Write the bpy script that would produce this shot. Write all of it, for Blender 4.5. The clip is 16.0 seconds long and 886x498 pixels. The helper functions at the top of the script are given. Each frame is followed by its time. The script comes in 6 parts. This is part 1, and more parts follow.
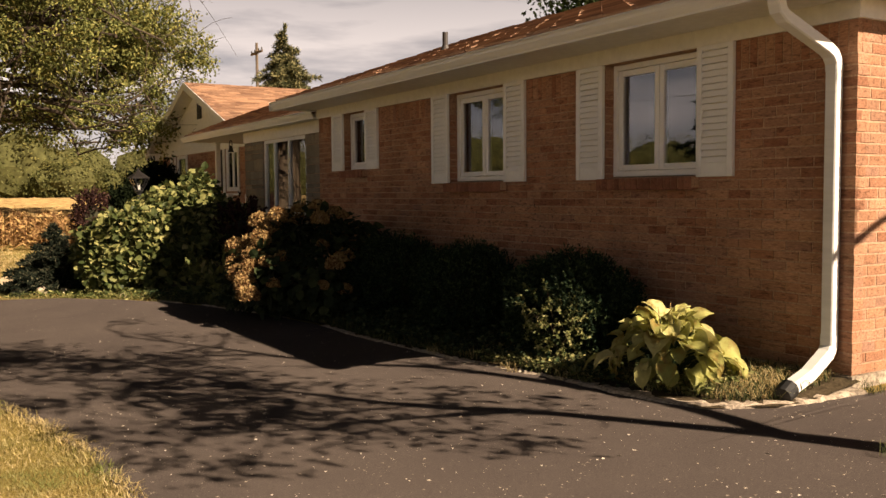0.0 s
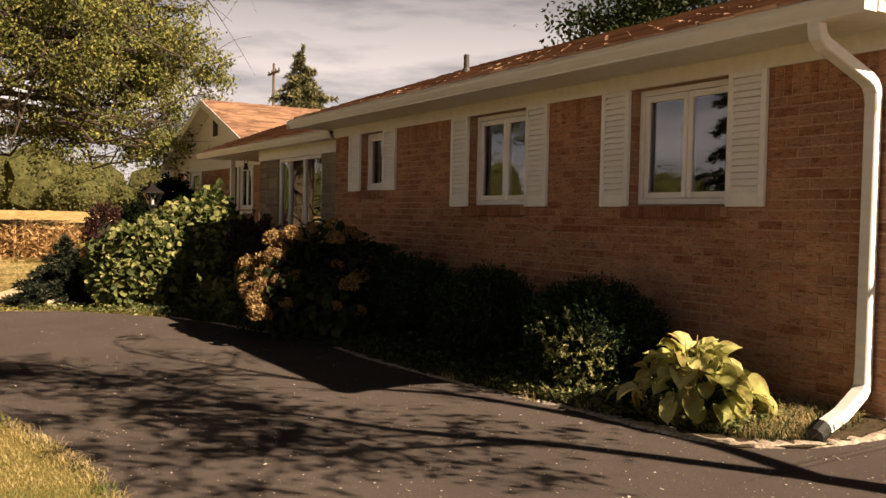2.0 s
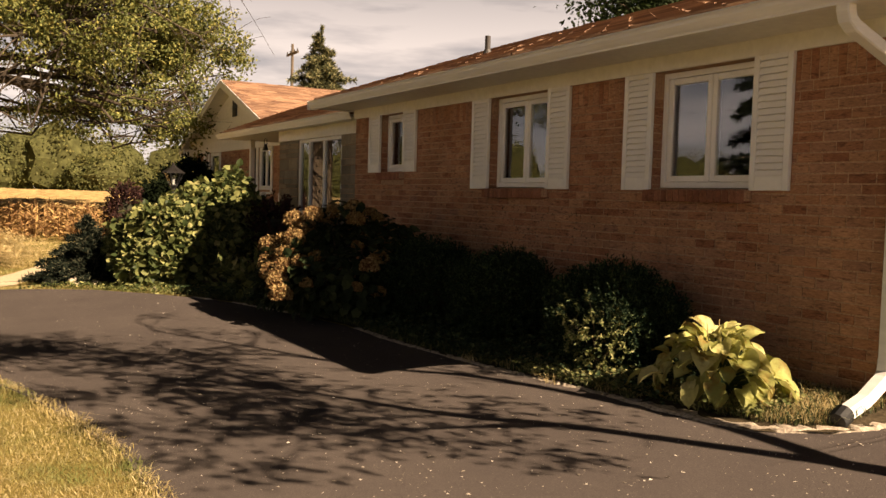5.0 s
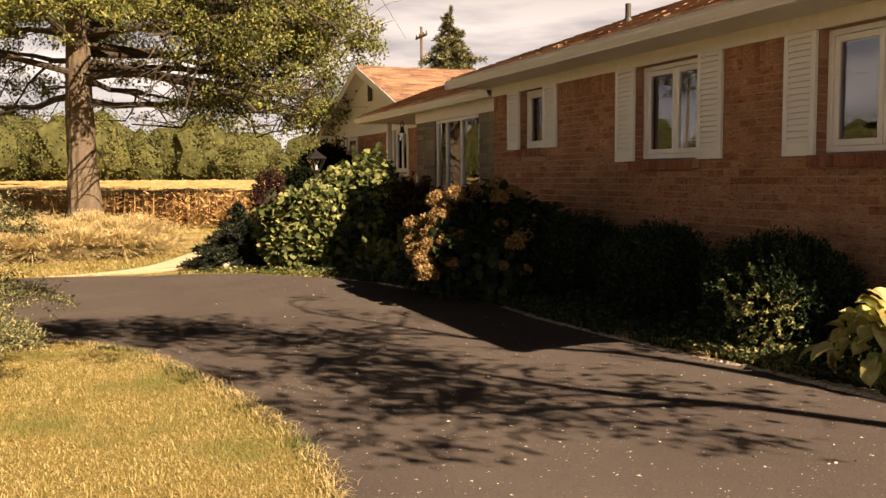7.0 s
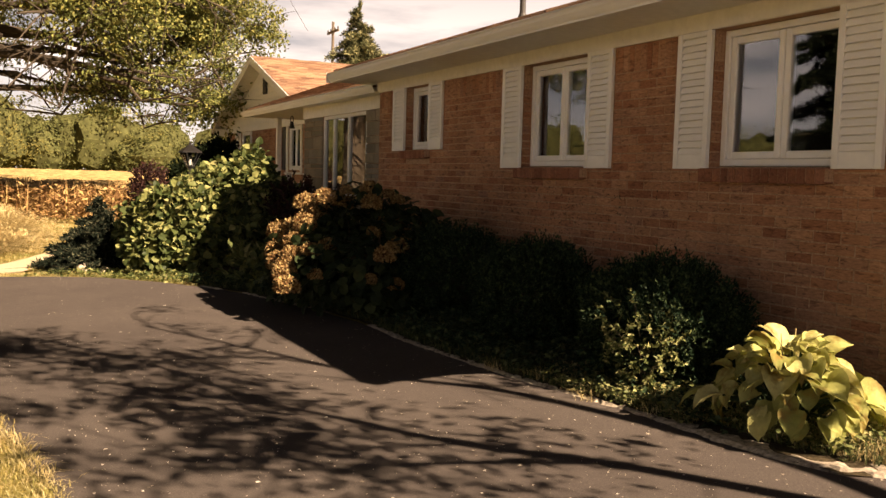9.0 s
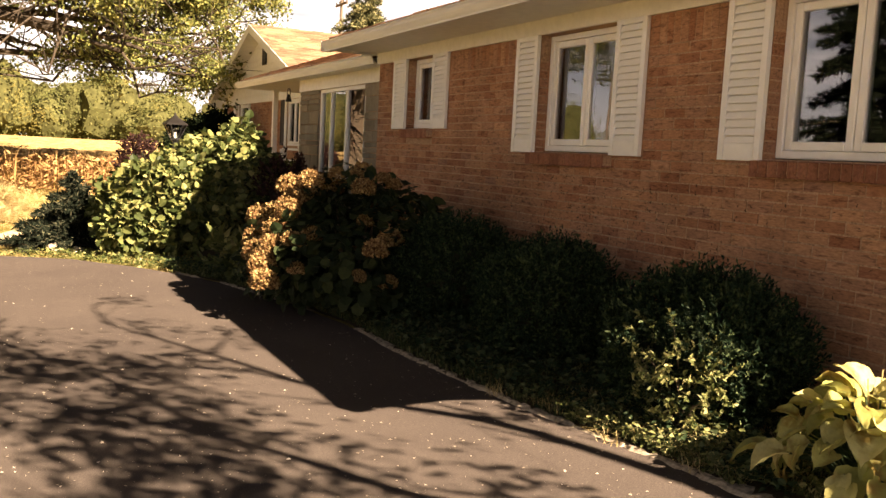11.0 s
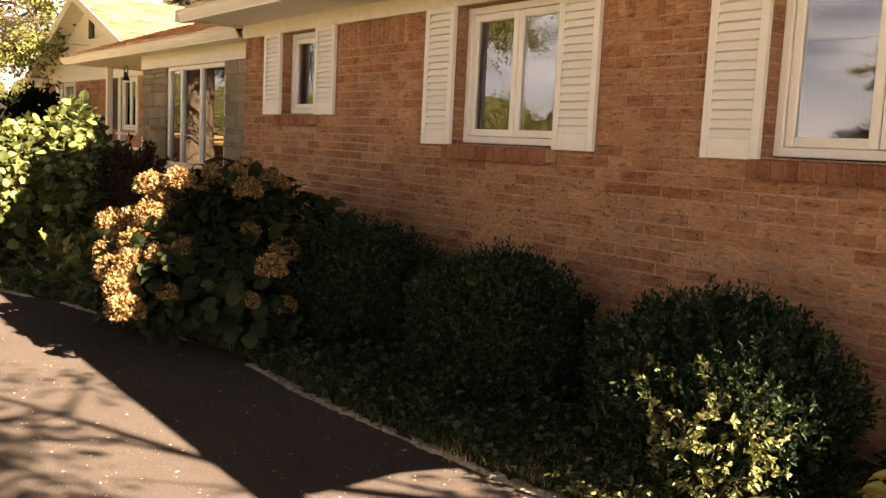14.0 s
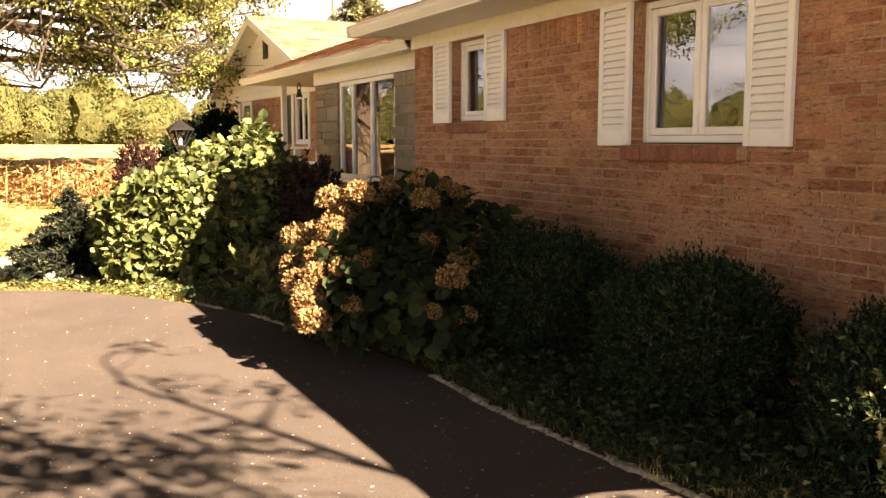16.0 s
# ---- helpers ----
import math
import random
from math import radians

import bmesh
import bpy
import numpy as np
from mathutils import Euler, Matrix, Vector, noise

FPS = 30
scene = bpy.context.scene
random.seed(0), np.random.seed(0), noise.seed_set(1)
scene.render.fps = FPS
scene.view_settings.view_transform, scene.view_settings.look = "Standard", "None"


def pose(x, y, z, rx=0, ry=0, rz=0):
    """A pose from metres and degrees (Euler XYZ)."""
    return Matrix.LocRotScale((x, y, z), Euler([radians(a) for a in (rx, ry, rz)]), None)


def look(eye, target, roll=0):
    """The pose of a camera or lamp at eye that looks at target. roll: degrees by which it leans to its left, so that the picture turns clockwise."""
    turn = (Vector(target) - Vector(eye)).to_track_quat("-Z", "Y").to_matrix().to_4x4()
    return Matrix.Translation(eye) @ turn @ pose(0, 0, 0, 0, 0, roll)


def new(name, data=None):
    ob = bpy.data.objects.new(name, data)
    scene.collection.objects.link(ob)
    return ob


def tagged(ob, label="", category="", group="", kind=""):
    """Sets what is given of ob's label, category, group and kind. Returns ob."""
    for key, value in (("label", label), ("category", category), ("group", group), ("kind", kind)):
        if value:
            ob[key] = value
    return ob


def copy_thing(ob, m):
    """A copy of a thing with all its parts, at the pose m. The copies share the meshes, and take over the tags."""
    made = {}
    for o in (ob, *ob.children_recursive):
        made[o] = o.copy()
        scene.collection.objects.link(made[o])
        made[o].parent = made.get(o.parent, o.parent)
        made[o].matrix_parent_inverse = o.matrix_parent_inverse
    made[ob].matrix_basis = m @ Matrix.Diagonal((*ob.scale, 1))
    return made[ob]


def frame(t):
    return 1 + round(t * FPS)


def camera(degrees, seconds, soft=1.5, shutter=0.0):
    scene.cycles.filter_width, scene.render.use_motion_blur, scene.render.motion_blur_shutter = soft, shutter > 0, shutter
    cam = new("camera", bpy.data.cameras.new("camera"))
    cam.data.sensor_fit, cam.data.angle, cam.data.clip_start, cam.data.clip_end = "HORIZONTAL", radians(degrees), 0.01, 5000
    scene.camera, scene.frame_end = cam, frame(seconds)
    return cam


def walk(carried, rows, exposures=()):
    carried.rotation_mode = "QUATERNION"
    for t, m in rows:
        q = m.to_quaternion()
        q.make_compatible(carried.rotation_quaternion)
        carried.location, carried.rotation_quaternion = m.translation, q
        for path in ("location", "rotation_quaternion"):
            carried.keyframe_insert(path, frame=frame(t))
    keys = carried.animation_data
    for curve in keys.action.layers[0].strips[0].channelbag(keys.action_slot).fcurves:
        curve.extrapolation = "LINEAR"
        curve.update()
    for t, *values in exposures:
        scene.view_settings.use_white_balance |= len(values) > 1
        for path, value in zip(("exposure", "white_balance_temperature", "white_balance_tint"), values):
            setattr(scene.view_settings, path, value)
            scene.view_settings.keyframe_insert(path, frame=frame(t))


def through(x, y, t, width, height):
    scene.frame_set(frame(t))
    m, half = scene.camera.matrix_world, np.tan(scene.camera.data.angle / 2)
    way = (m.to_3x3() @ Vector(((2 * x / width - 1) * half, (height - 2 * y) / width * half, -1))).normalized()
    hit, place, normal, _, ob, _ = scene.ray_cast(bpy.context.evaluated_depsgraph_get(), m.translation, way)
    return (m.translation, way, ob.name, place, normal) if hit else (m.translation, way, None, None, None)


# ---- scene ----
cam = camera(53.2, 16.0)
PATH = [
    (0, (0.002, 0.044, 1.47), (1.046, 1.745, 1.343), -0.5),
    (0.5, (-0.041, 0.164, 1.466), (1.012, 1.857, 1.313), -0.2),
    (1, (-0.055, 0.255, 1.466), (1.083, 1.894, 1.323), 0.7),
    (1.5, (-0.016, 0.248, 1.463), (1.093, 1.909, 1.363), 1.4),
    (2, (0.026, 0.225, 1.448), (1.053, 1.94, 1.377), 1.2),
    (2.5, (0.041, 0.221, 1.45), (1.061, 1.94, 1.366), 0.6),
    (3, (0.038, 0.221, 1.457), (1.067, 1.934, 1.366), 0.7),
    (3.5, (0.033, 0.21, 1.458), (1.053, 1.928, 1.36), 1.2),
    (6, (-0.099, 0.268, 1.437), (0.867, 2.014, 1.306), 1.3),
    (6.5, (-0.148, 0.29, 1.444), (0.753, 2.069, 1.292), 1.0),
    (7, (-0.088, 0.372, 1.423), (0.638, 2.229, 1.261), -0.4),
    (7.5, (0.121, 0.54, 1.436), (0.809, 2.412, 1.303), -1.4),
    (8, (0.288, 0.648, 1.424), (1.176, 2.433, 1.261), -0.1),
    (10.5, (1.058, 1.708, 1.52), (1.939, 3.495, 1.345), 2.9),
    (11, (1.123, 1.883, 1.503), (2.016, 3.66, 1.294), 3.0),
    (11.5, (1.249, 2.126, 1.517), (2.138, 3.908, 1.325), 3.9),
    (12, (1.3, 2.366, 1.515), (2.143, 4.149, 1.184), 4.1),
    (12.5, (1.271, 2.595, 1.549), (2.165, 4.367, 1.303), 1.9),
    (13, (1.256, 2.798, 1.561), (2.219, 4.535, 1.33), 2.0),
    (13.5, (1.271, 2.987, 1.568), (2.285, 4.7, 1.377), 2.6),
    (14, (1.237, 3.134, 1.569), (2.44, 4.714, 1.334), 2.8),
    (14.5, (1.183, 3.23, 1.601), (2.504, 4.717, 1.386), 0.4),
    (15, (1.159, 3.261, 1.6), (2.325, 4.87, 1.378), -0.6),
    (15.5, (1.183, 3.289, 1.603), (2.17, 5.014, 1.376), -0.3),
    (16, (1.202, 3.297, 1.592), (2.097, 5.069, 1.352), -0.0),
]
EXPOSURES = [(0.0, 1.35), (0.5, 2.22), (1.0, 1.8), (1.5, 1.38), (3.5, 1.48), (6.0, 1.5), (7.0, 1.65), (8.2, 1.76), (10.5, 2.32), (11.5, 2.8), (12.0, 2.84), (12.5, 3.05), (13.5, 3.22), (16.0, 3.26)]
walk(cam, [(t, look(eye, target, roll)) for t, eye, target, roll in PATH], [(t, e, 7500 if t in (0.0, 1.5) else 7900, 17) for t, e in EXPOSURES])

# ---- world, sun, exposure ----
SUN_AZ, SUN_EL = (0.449, -0.8935), 36.1          # the way towards the sun, on the ground, and its height in degrees
world = bpy.data.worlds.new("world")
scene.world = world
world.use_nodes = True
wt = world.node_tree
wt.nodes.clear()
w_out = wt.nodes.new("ShaderNodeOutputWorld")
w_bg = wt.nodes.new("ShaderNodeBackground")
w_sky = wt.nodes.new("ShaderNodeTexSky")
w_sky.sky_type, w_sky.sun_disc = "NISHITA", False
w_sky.sun_elevation = radians(SUN_EL)
w_sky.sun_rotation = math.atan2(SUN_AZ[0], SUN_AZ[1])
w_sky.air_density, w_sky.dust_density, w_sky.ozone_density = 0.6, 1.2, 1.0
# thin cloud in long bands
w_co = wt.nodes.new("ShaderNodeTexCoord")
w_map = wt.nodes.new("ShaderNodeMapping")
w_map.inputs["Scale"].default_value = (1.0, 1.0, 5.5)
w_noise = wt.nodes.new("ShaderNodeTexNoise")
w_noise.inputs["Scale"].default_value, w_noise.inputs["Detail"].default_value = 2.6, 6.0
w_noise.inputs["Roughness"].default_value = 0.55
w_ramp = wt.nodes.new("ShaderNodeValToRGB")
w_ramp.color_ramp.elements[0].position, w_ramp.color_ramp.elements[1].position = 0.34, 0.58
w_mix = wt.nodes.new("ShaderNodeMix")
w_mix.data_type = "RGBA"
w_mix.inputs["B"].default_value = (60.0, 57.5, 58.0, 1)
wt.links.new(w_co.outputs["Generated"], w_map.inputs["Vector"])
wt.links.new(w_map.outputs["Vector"], w_noise.inputs["Vector"])
wt.links.new(w_noise.outputs["Fac"], w_ramp.inputs["Fac"])
# the cloud lies low; overhead the sky is clear
w_sep = wt.nodes.new("ShaderNodeSeparateXYZ")
w_fade = wt.nodes.new("ShaderNodeMapRange")
for k, v in (("From Min", 0.13), ("From Max", 0.33), ("To Min", 1.0), ("To Max", 0.0)):
    w_fade.inputs[k].default_value = v
w_mul = wt.nodes.new("ShaderNodeMath")
w_mul.operation = "MULTIPLY"
wt.links.new(w_co.outputs["Generated"], w_sep.inputs["Vector"])
wt.links.new(w_sep.outputs["Z"], w_fade.inputs["Value"])
wt.links.new(w_fade.outputs["Result"], w_mul.inputs[0])
wt.links.new(w_ramp.outputs["Color"], w_mul.inputs[1])
w_haze = wt.nodes.new("ShaderNodeMapRange")
for k, v in (("From Min", 0.02), ("From Max", 0.15), ("To Min", 0.9), ("To Max", 0.0)):
    w_haze.inputs[k].default_value = v
w_max = wt.nodes.new("ShaderNodeMath")
w_max.operation = "MAXIMUM"
wt.links.new(w_sep.outputs["Z"], w_haze.inputs["Value"])
wt.links.new(w_mul.outputs["Value"], w_max.inputs[0])
wt.links.new(w_haze.outputs["Result"], w_max.inputs[1])
wt.links.new(w_max.outputs["Value"], w_mix.inputs["Factor"])
# clear air pales towards the horizon
w_pale = wt.nodes.new("ShaderNodeMapRange")
for k, v in (("From Min", 0.0), ("From Max", 0.4), ("To Min", 3.6), ("To Max", 1.0)):
    w_pale.inputs[k].default_value = v
w_vec = wt.nodes.new("ShaderNodeVectorMath")
w_vec.operation = "SCALE"
wt.links.new(w_sep.outputs["Z"], w_pale.inputs["Value"])
wt.links.new(w_sky.outputs["Color"], w_vec.inputs[0])
wt.links.new(w_pale.outputs["Result"], w_vec.inputs["Scale"])
wt.links.new(w_vec.outputs["Vector"], w_mix.inputs["A"])
wt.links.new(w_mix.outputs["Result"], w_bg.inputs["Color"])
wt.links.new(w_bg.outputs["Background"], w_out.inputs["Surface"])
w_bg.inputs["Strength"].default_value = 0.006

sun = new("sun", bpy.data.lights.new("sun", "SUN"))
sun.data.energy, sun.data.angle, sun.data.color = 5.0, radians(0.4), (1.0, 0.86, 0.68)
ce, se = math.cos(radians(SUN_EL)), math.sin(radians(SUN_EL))
sun.matrix_world = look((SUN_AZ[0] * ce * 60, SUN_AZ[1] * ce * 60, se * 60), (0, 0, 0))


# ---- building helpers ----
def ground_z(x, y):
    """The ground rises gently from the lawn to the house."""
    t = min(max((x - 0.5) / 4.6, 0.0), 1.0)
    f = min(max((27.0 - y) / 8.0, 0.0), 1.0)
    return 0.23 * t * f


def mesh_object(name, bm, mat=None, parent=None):
    me = bpy.data.meshes.new(name)
    bm.normal_update()
    bm.to_mesh(me)
    bm.free()
    ob = new(name, me)
    if mat:
        me.materials.append(mat)
    if parent:
        ob.parent = parent
    return ob


def part(name, bm, mat, parent, label=""):
    ob = mesh_object(name, bm, mat, parent)
    return tagged(ob, label)


def thing(name, label, category, group="", kind="", at=(0, 0, 0)):
    ob = new(name)
    ob.location = at
    ob.empty_display_size = 0.1
    return tagged(ob, label, category, group, kind)


def box(bm, x0, x1, y0, y1, z0, z1):
    v = [bm.verts.new((x, y, z)) for z in (z0, z1) for x, y in ((x0, y0), (x1, y0), (x1, y1), (x0, y1))]
    fs = [bm.faces.new([v[i] for i in f]) for f in ((3, 2, 1, 0), (4, 5, 6, 7), (0, 1, 5, 4), (1, 2, 6, 5), (2, 3, 7, 6), (3, 0, 4, 7))]
    return v, fs


def boxed(x0, x1, y0, y1, z0, z1, bevel=0.0):
    bm = bmesh.new()
    box(bm, x0, x1, y0, y1, z0, z1)
    if bevel:
        bmesh.ops.bevel(bm, geom=bm.edges[:], offset=bevel, segments=1, affect="EDGES")
    return bm


def slab(bm, poly, thick):
    """A plate: a polygon of places on a plane, and its copy straight below."""
    top = [bm.verts.new(p) for p in poly]
    low = [bm.verts.new((p[0], p[1], p[2] - thick)) for p in poly]
    bm.faces.new(top)
    bm.faces.new(low[::-1])
    n = len(poly)
    for i in range(n):
        bm.faces.new((top[i], low[i], low[(i + 1) % n], top[(i + 1) % n]))
    bmesh.ops.recalc_face_normals(bm, faces=bm.faces[:])


def extrude_y(bm, profile, y0, y1):
    """A closed profile of (x, z), drawn out along y."""
    a = [bm.verts.new((x, y0, z)) for x, z in profile]
    b = [bm.verts.new((x, y1, z)) for x, z in profile]
    n = len(profile)
    bm.faces.new(a)
    bm.faces.new(b[::-1])
    for i in range(n):
        bm.faces.new((a[i], b[i], b[(i + 1) % n], a[(i + 1) % n]))
    bmesh.ops.recalc_face_normals(bm, faces=bm.faces[:])


def tube(bm, pts, radii, sides=8, squash=1.0):
    """A tapered round limb along a line of places."""
    rings = []
    for i, p in enumerate(pts):
        p = Vector(p)
        d = Vector(pts[min(i + 1, len(pts) - 1)]) - Vector(pts[max(i - 1, 0)])
        d.normalize()
        u = d.cross(Vector((0.31, 0.95, 0.05)))
        if u.length < 0.1:
            u = d.cross(Vector((1, 0, 0)))
        u.normalize()
        w = d.cross(u)
        rings.append([bm.verts.new(p + (u * math.cos(a) + w * math.sin(a) * squash) * radii[i]) for a in [2 * math.pi * k / sides for k in range(sides)]])
    for r0, r1 in zip(rings, rings[1:]):
        for k in range(sides):
            bm.faces.new((r0[k], r0[(k + 1) % sides], r1[(k + 1) % sides], r1[k]))
    bm.faces.new(rings[0][::-1])
    bm.faces.new(rings[-1])


def smooth_line(pts, steps=4):
    """Catmull-Rom through the places."""
    out = []
    P = [Vector(p) for p in pts]
    for i in range(len(P) - 1):
        a, b, c, d = P[max(i - 1, 0)], P[i], P[i + 1], P[min(i + 2, len(P) - 1)]
        for k in range(steps):
            t = k / steps
            out.append(0.5 * ((2 * b) + (c - a) * t + (2 * a - 5 * b + 4 * c - d) * t * t + (3 * b - a - 3 * c + d) * t ** 3))
    out.append(P[-1])
    return out


def raw_mesh(name, verts, faces, mat, parent=None, label="", smooth=False):
    me = bpy.data.meshes.new(name)
    verts = np.asarray(verts, dtype=np.float32)
    faces = np.asarray(faces, dtype=np.int32)
    n, k = faces.shape
    me.vertices.add(len(verts))
    me.vertices.foreach_set("co", verts.ravel())
    me.loops.add(n * k)
    me.loops.foreach_set("vertex_index", faces.ravel())
    me.polygons.add(n)
    me.polygons.foreach_set("loop_start", np.arange(0, n * k, k, dtype=np.int32))
    me.polygons.foreach_set("use_smooth", np.full(n, smooth, dtype=bool))
    me.update(calc_edges=True)
    me.materials.append(mat)
    ob = new(name, me)
    if parent:
        ob.parent = parent
    return tagged(ob, label)


def unit(v):
    return v / np.maximum(np.linalg.norm(v, axis=1, keepdims=True), 1e-9)


def leaf_mesh(name, pts, axis, normal, length, width, mat, parent=None, label="", fold=0.18, droop=0.15, shoulder=0.3):
    """Many small pointed leaves, each folded along its midrib: two quads from stalk to tip."""
    n = len(pts)
    a = unit(np.asarray(axis, dtype=float))
    side = unit(np.cross(a, normal))
    nn = np.cross(side, a)
    L = np.asarray(length).reshape(-1, 1) * np.ones((n, 1))
    W = np.asarray(width).reshape(-1, 1) * np.ones((n, 1))
    v = np.empty((n, 7, 3))
    v[:, 0] = pts
    v[:, 1] = pts + a * L * 0.36 + side * W * 0.5 + nn * W * fold
    v[:, 2] = pts + a * L * 0.42 - nn * W * 0.05
    v[:, 3] = pts + a * L * 0.36 - side * W * 0.5 + nn * W * fold
    v[:, 4] = pts + a * L * 0.76 + side * W * shoulder + nn * (W * fold * 0.5 - L * droop * 0.6)
    v[:, 5] = pts + a * L - nn * L * droop
    v[:, 6] = pts + a * L * 0.76 - side * W * shoulder + nn * (W * fold * 0.5 - L * droop * 0.6)
    t = np.array([[0, 1, 2], [0, 2, 3], [1, 4, 2], [2, 4, 5], [2, 5, 6], [3, 2, 6]])
    f = (np.arange(n)[:, None, None] * 7 + t[None]).reshape(-1, 3)
    return raw_mesh(name, v.reshape(-1, 3), f, mat, parent, label)


def quick_leaves(name, pts, axis, normal, length, width, mat, parent=None, label=""):
    """Leaves for crowns far off: one folded kite each."""
    n = len(pts)
    a = unit(np.asarray(axis, dtype=float))
    side = unit(np.cross(a, normal))
    nn = np.cross(side, a)
    L = np.asarray(length).reshape(-1, 1) * np.ones((n, 1))
    W = np.asarray(width).reshape(-1, 1) * np.ones((n, 1))
    v = np.empty((n, 4, 3))
    v[:, 0] = pts
    v[:, 1] = pts + a * L * 0.5 + side * W * 0.5 + nn * W * 0.2
    v[:, 2] = pts + a * L
    v[:, 3] = pts + a * L * 0.5 - side * W * 0.5 + nn * W * 0.2
    t = np.array([[0, 1, 2], [0, 2, 3]])
    f = (np.arange(n)[:, None, None] * 4 + t[None]).reshape(-1, 3)
    return raw_mesh(name, v.reshape(-1, 3), f, mat, parent, label)


def dome(rng, n, centre, radii, depth=0.35, lumps=0.16, freq=2.2, low=-0.35):
    """Places in the outer shell of a lumpy dome, with the way out of it."""
    d = unit(rng.normal(size=(n * 2, 3)))
    d = d[d[:, 2] > low][:n]
    bump = np.array([noise.noise(Vector(v * freq) + Vector(centre)) for v in d])
    r = (1 + lumps * 2 * bump) * (1 - depth * rng.random(len(d)) ** 2)
    p = np.asarray(centre) + d * r[:, None] * np.asarray(radii)
    return p, unit(d / np.asarray(radii))


def scatter_axis(rng, out, spread=0.8, up=0.2):
    return unit(out + rng.normal(size=out.shape) * spread + np.array([0, 0, up]))


# ---- materials ----
def material(name, rough=0.8, spec=0.3, metal=0.0):
    m = bpy.data.materials.new(name)
    m.use_nodes = True
    b = m.node_tree.nodes["Principled BSDF"]
    b.inputs["Roughness"].default_value, b.inputs["Metallic"].default_value = rough, metal
    b.inputs["Specular IOR Level"].default_value = spec
    return m, m.node_tree, b


def node(nt, kind, **inputs):
    n = nt.nodes.new("ShaderNode" + kind)
    for k, v in inputs.items():
        n.inputs[k.replace("_", " ")].default_value = v
    return n


def ramp(nt, src, stops):
    r = nt.nodes.new("ShaderNodeValToRGB")
    els = r.color_ramp.elements
    while len(els) < len(stops):
        els.new(0.5)
    for e, (p, c) in zip(els, stops):
        e.position, e.color = p, (*c, 1)
    nt.links.new(src, r.inputs["Fac"])
    return r.outputs["Color"]


def mixed(nt, fac, a, b, mode="MIX"):
    m = nt.nodes.new("ShaderNodeMix")
    m.data_type, m.blend_type = "RGBA", mode
    for sock, v in (("Factor", fac), ("A", a), ("B", b)):
        s = m.inputs[sock]
        if isinstance(v, bpy.types.NodeSocket):
            nt.links.new(v, s)
        else:
            s.default_value = v if sock == "Factor" else (*v, 1)
    return m.outputs["Result"]


def place(nt, scale=(1, 1, 1)):
    c = nt.nodes.new("ShaderNodeTexCoord")
    m = nt.nodes.new("ShaderNodeMapping")
    m.inputs["Scale"].default_value = scale
    nt.links.new(c.outputs["Object"], m.inputs["Vector"])
    return m.outputs["Vector"]


def noisy(nt, vec, scale, detail=4.0, rough=0.6):
    n = node(nt, "TexNoise", Scale=scale, Detail=detail, Roughness=rough)
    nt.links.new(vec, n.inputs["Vector"])
    return n.outputs["Fac"]


def bumped(nt, b, height, strength=0.3, distance=0.01):
    n = node(nt, "Bump", Strength=strength, Distance=distance)
    nt.links.new(height, n.inputs["Height"])
    nt.links.new(n.outputs["Normal"], b.inputs["Normal"])


def island(nt):
    return nt.nodes.new("ShaderNodeNewGeometry").outputs["Random Per Island"]


def object_random(nt):
    return nt.nodes.new("ShaderNodeObjectInfo").outputs["Random"]


def piece_material(name, stops, per_object, grain=60.0, rough=0.85, bump=0.5, dirt=(0.3, 0.3), spec=0.2, stretch=(1, 1, 1), pits=0.0):
    """Bricks, stones and shingles: a colour for each piece, with grain and stains."""
    m, nt, b = material(name, rough, spec)
    v = nt.nodes.new("ShaderNodeNewGeometry").outputs["Position"]
    mp = node(nt, "Mapping", Scale=stretch)
    nt.links.new(v, mp.inputs["Vector"])
    rnd = object_random(nt) if per_object else island(nt)
    c = ramp(nt, rnd, stops)
    g = noisy(nt, mp.outputs["Vector"], grain, 5.0, 0.7)
    c = mixed(nt, dirt[0], c, ramp(nt, g, [(0.3, (0.45, 0.45, 0.45)), (0.7, (1.25, 1.25, 1.25))]), "MULTIPLY")
    if pits:
        c = mixed(nt, pits, c, ramp(nt, noisy(nt, mp.outputs["Vector"], grain * 0.45, 3.0, 0.75), [(0.36, (0.25, 0.22, 0.2)), (0.46, (1, 1, 1))]), "MULTIPLY")
    s = noisy(nt, v, 1.7, 6.0, 0.65)
    c = mixed(nt, dirt[1], c, ramp(nt, s, [(0.35, (0.55, 0.52, 0.5)), (0.65, (1.15, 1.15, 1.15))]), "MULTIPLY")
    nt.links.new(c, b.inputs["Base Color"])
    bumped(nt, b, g, bump, 0.006)
    return m


def plain_material(name, colour, rough=0.6, spec=0.3, grain=25.0, vary=0.12, bump=0.1, metal=0.0, stretch=(1, 1, 1)):
    m, nt, b = material(name, rough, spec, metal)
    v = place(nt, stretch)
    g = noisy(nt, v, grain, 5.0)
    lo, hi = [c * (1 - vary) for c in colour], [min(1, c * (1 + vary)) for c in colour]
    c = ramp(nt, g, [(0.3, lo), (0.7, hi)])
    s = noisy(nt, v, 1.3, 4.0)
    c = mixed(nt, 0.5, c, ramp(nt, s, [(0.35, (1 - vary,) * 3), (0.65, (1 + vary * 0.5,) * 3)]), "MULTIPLY")
    nt.links.new(c, b.inputs["Base Color"])
    if bump:
        bumped(nt, b, g, bump, 0.004)
    return m


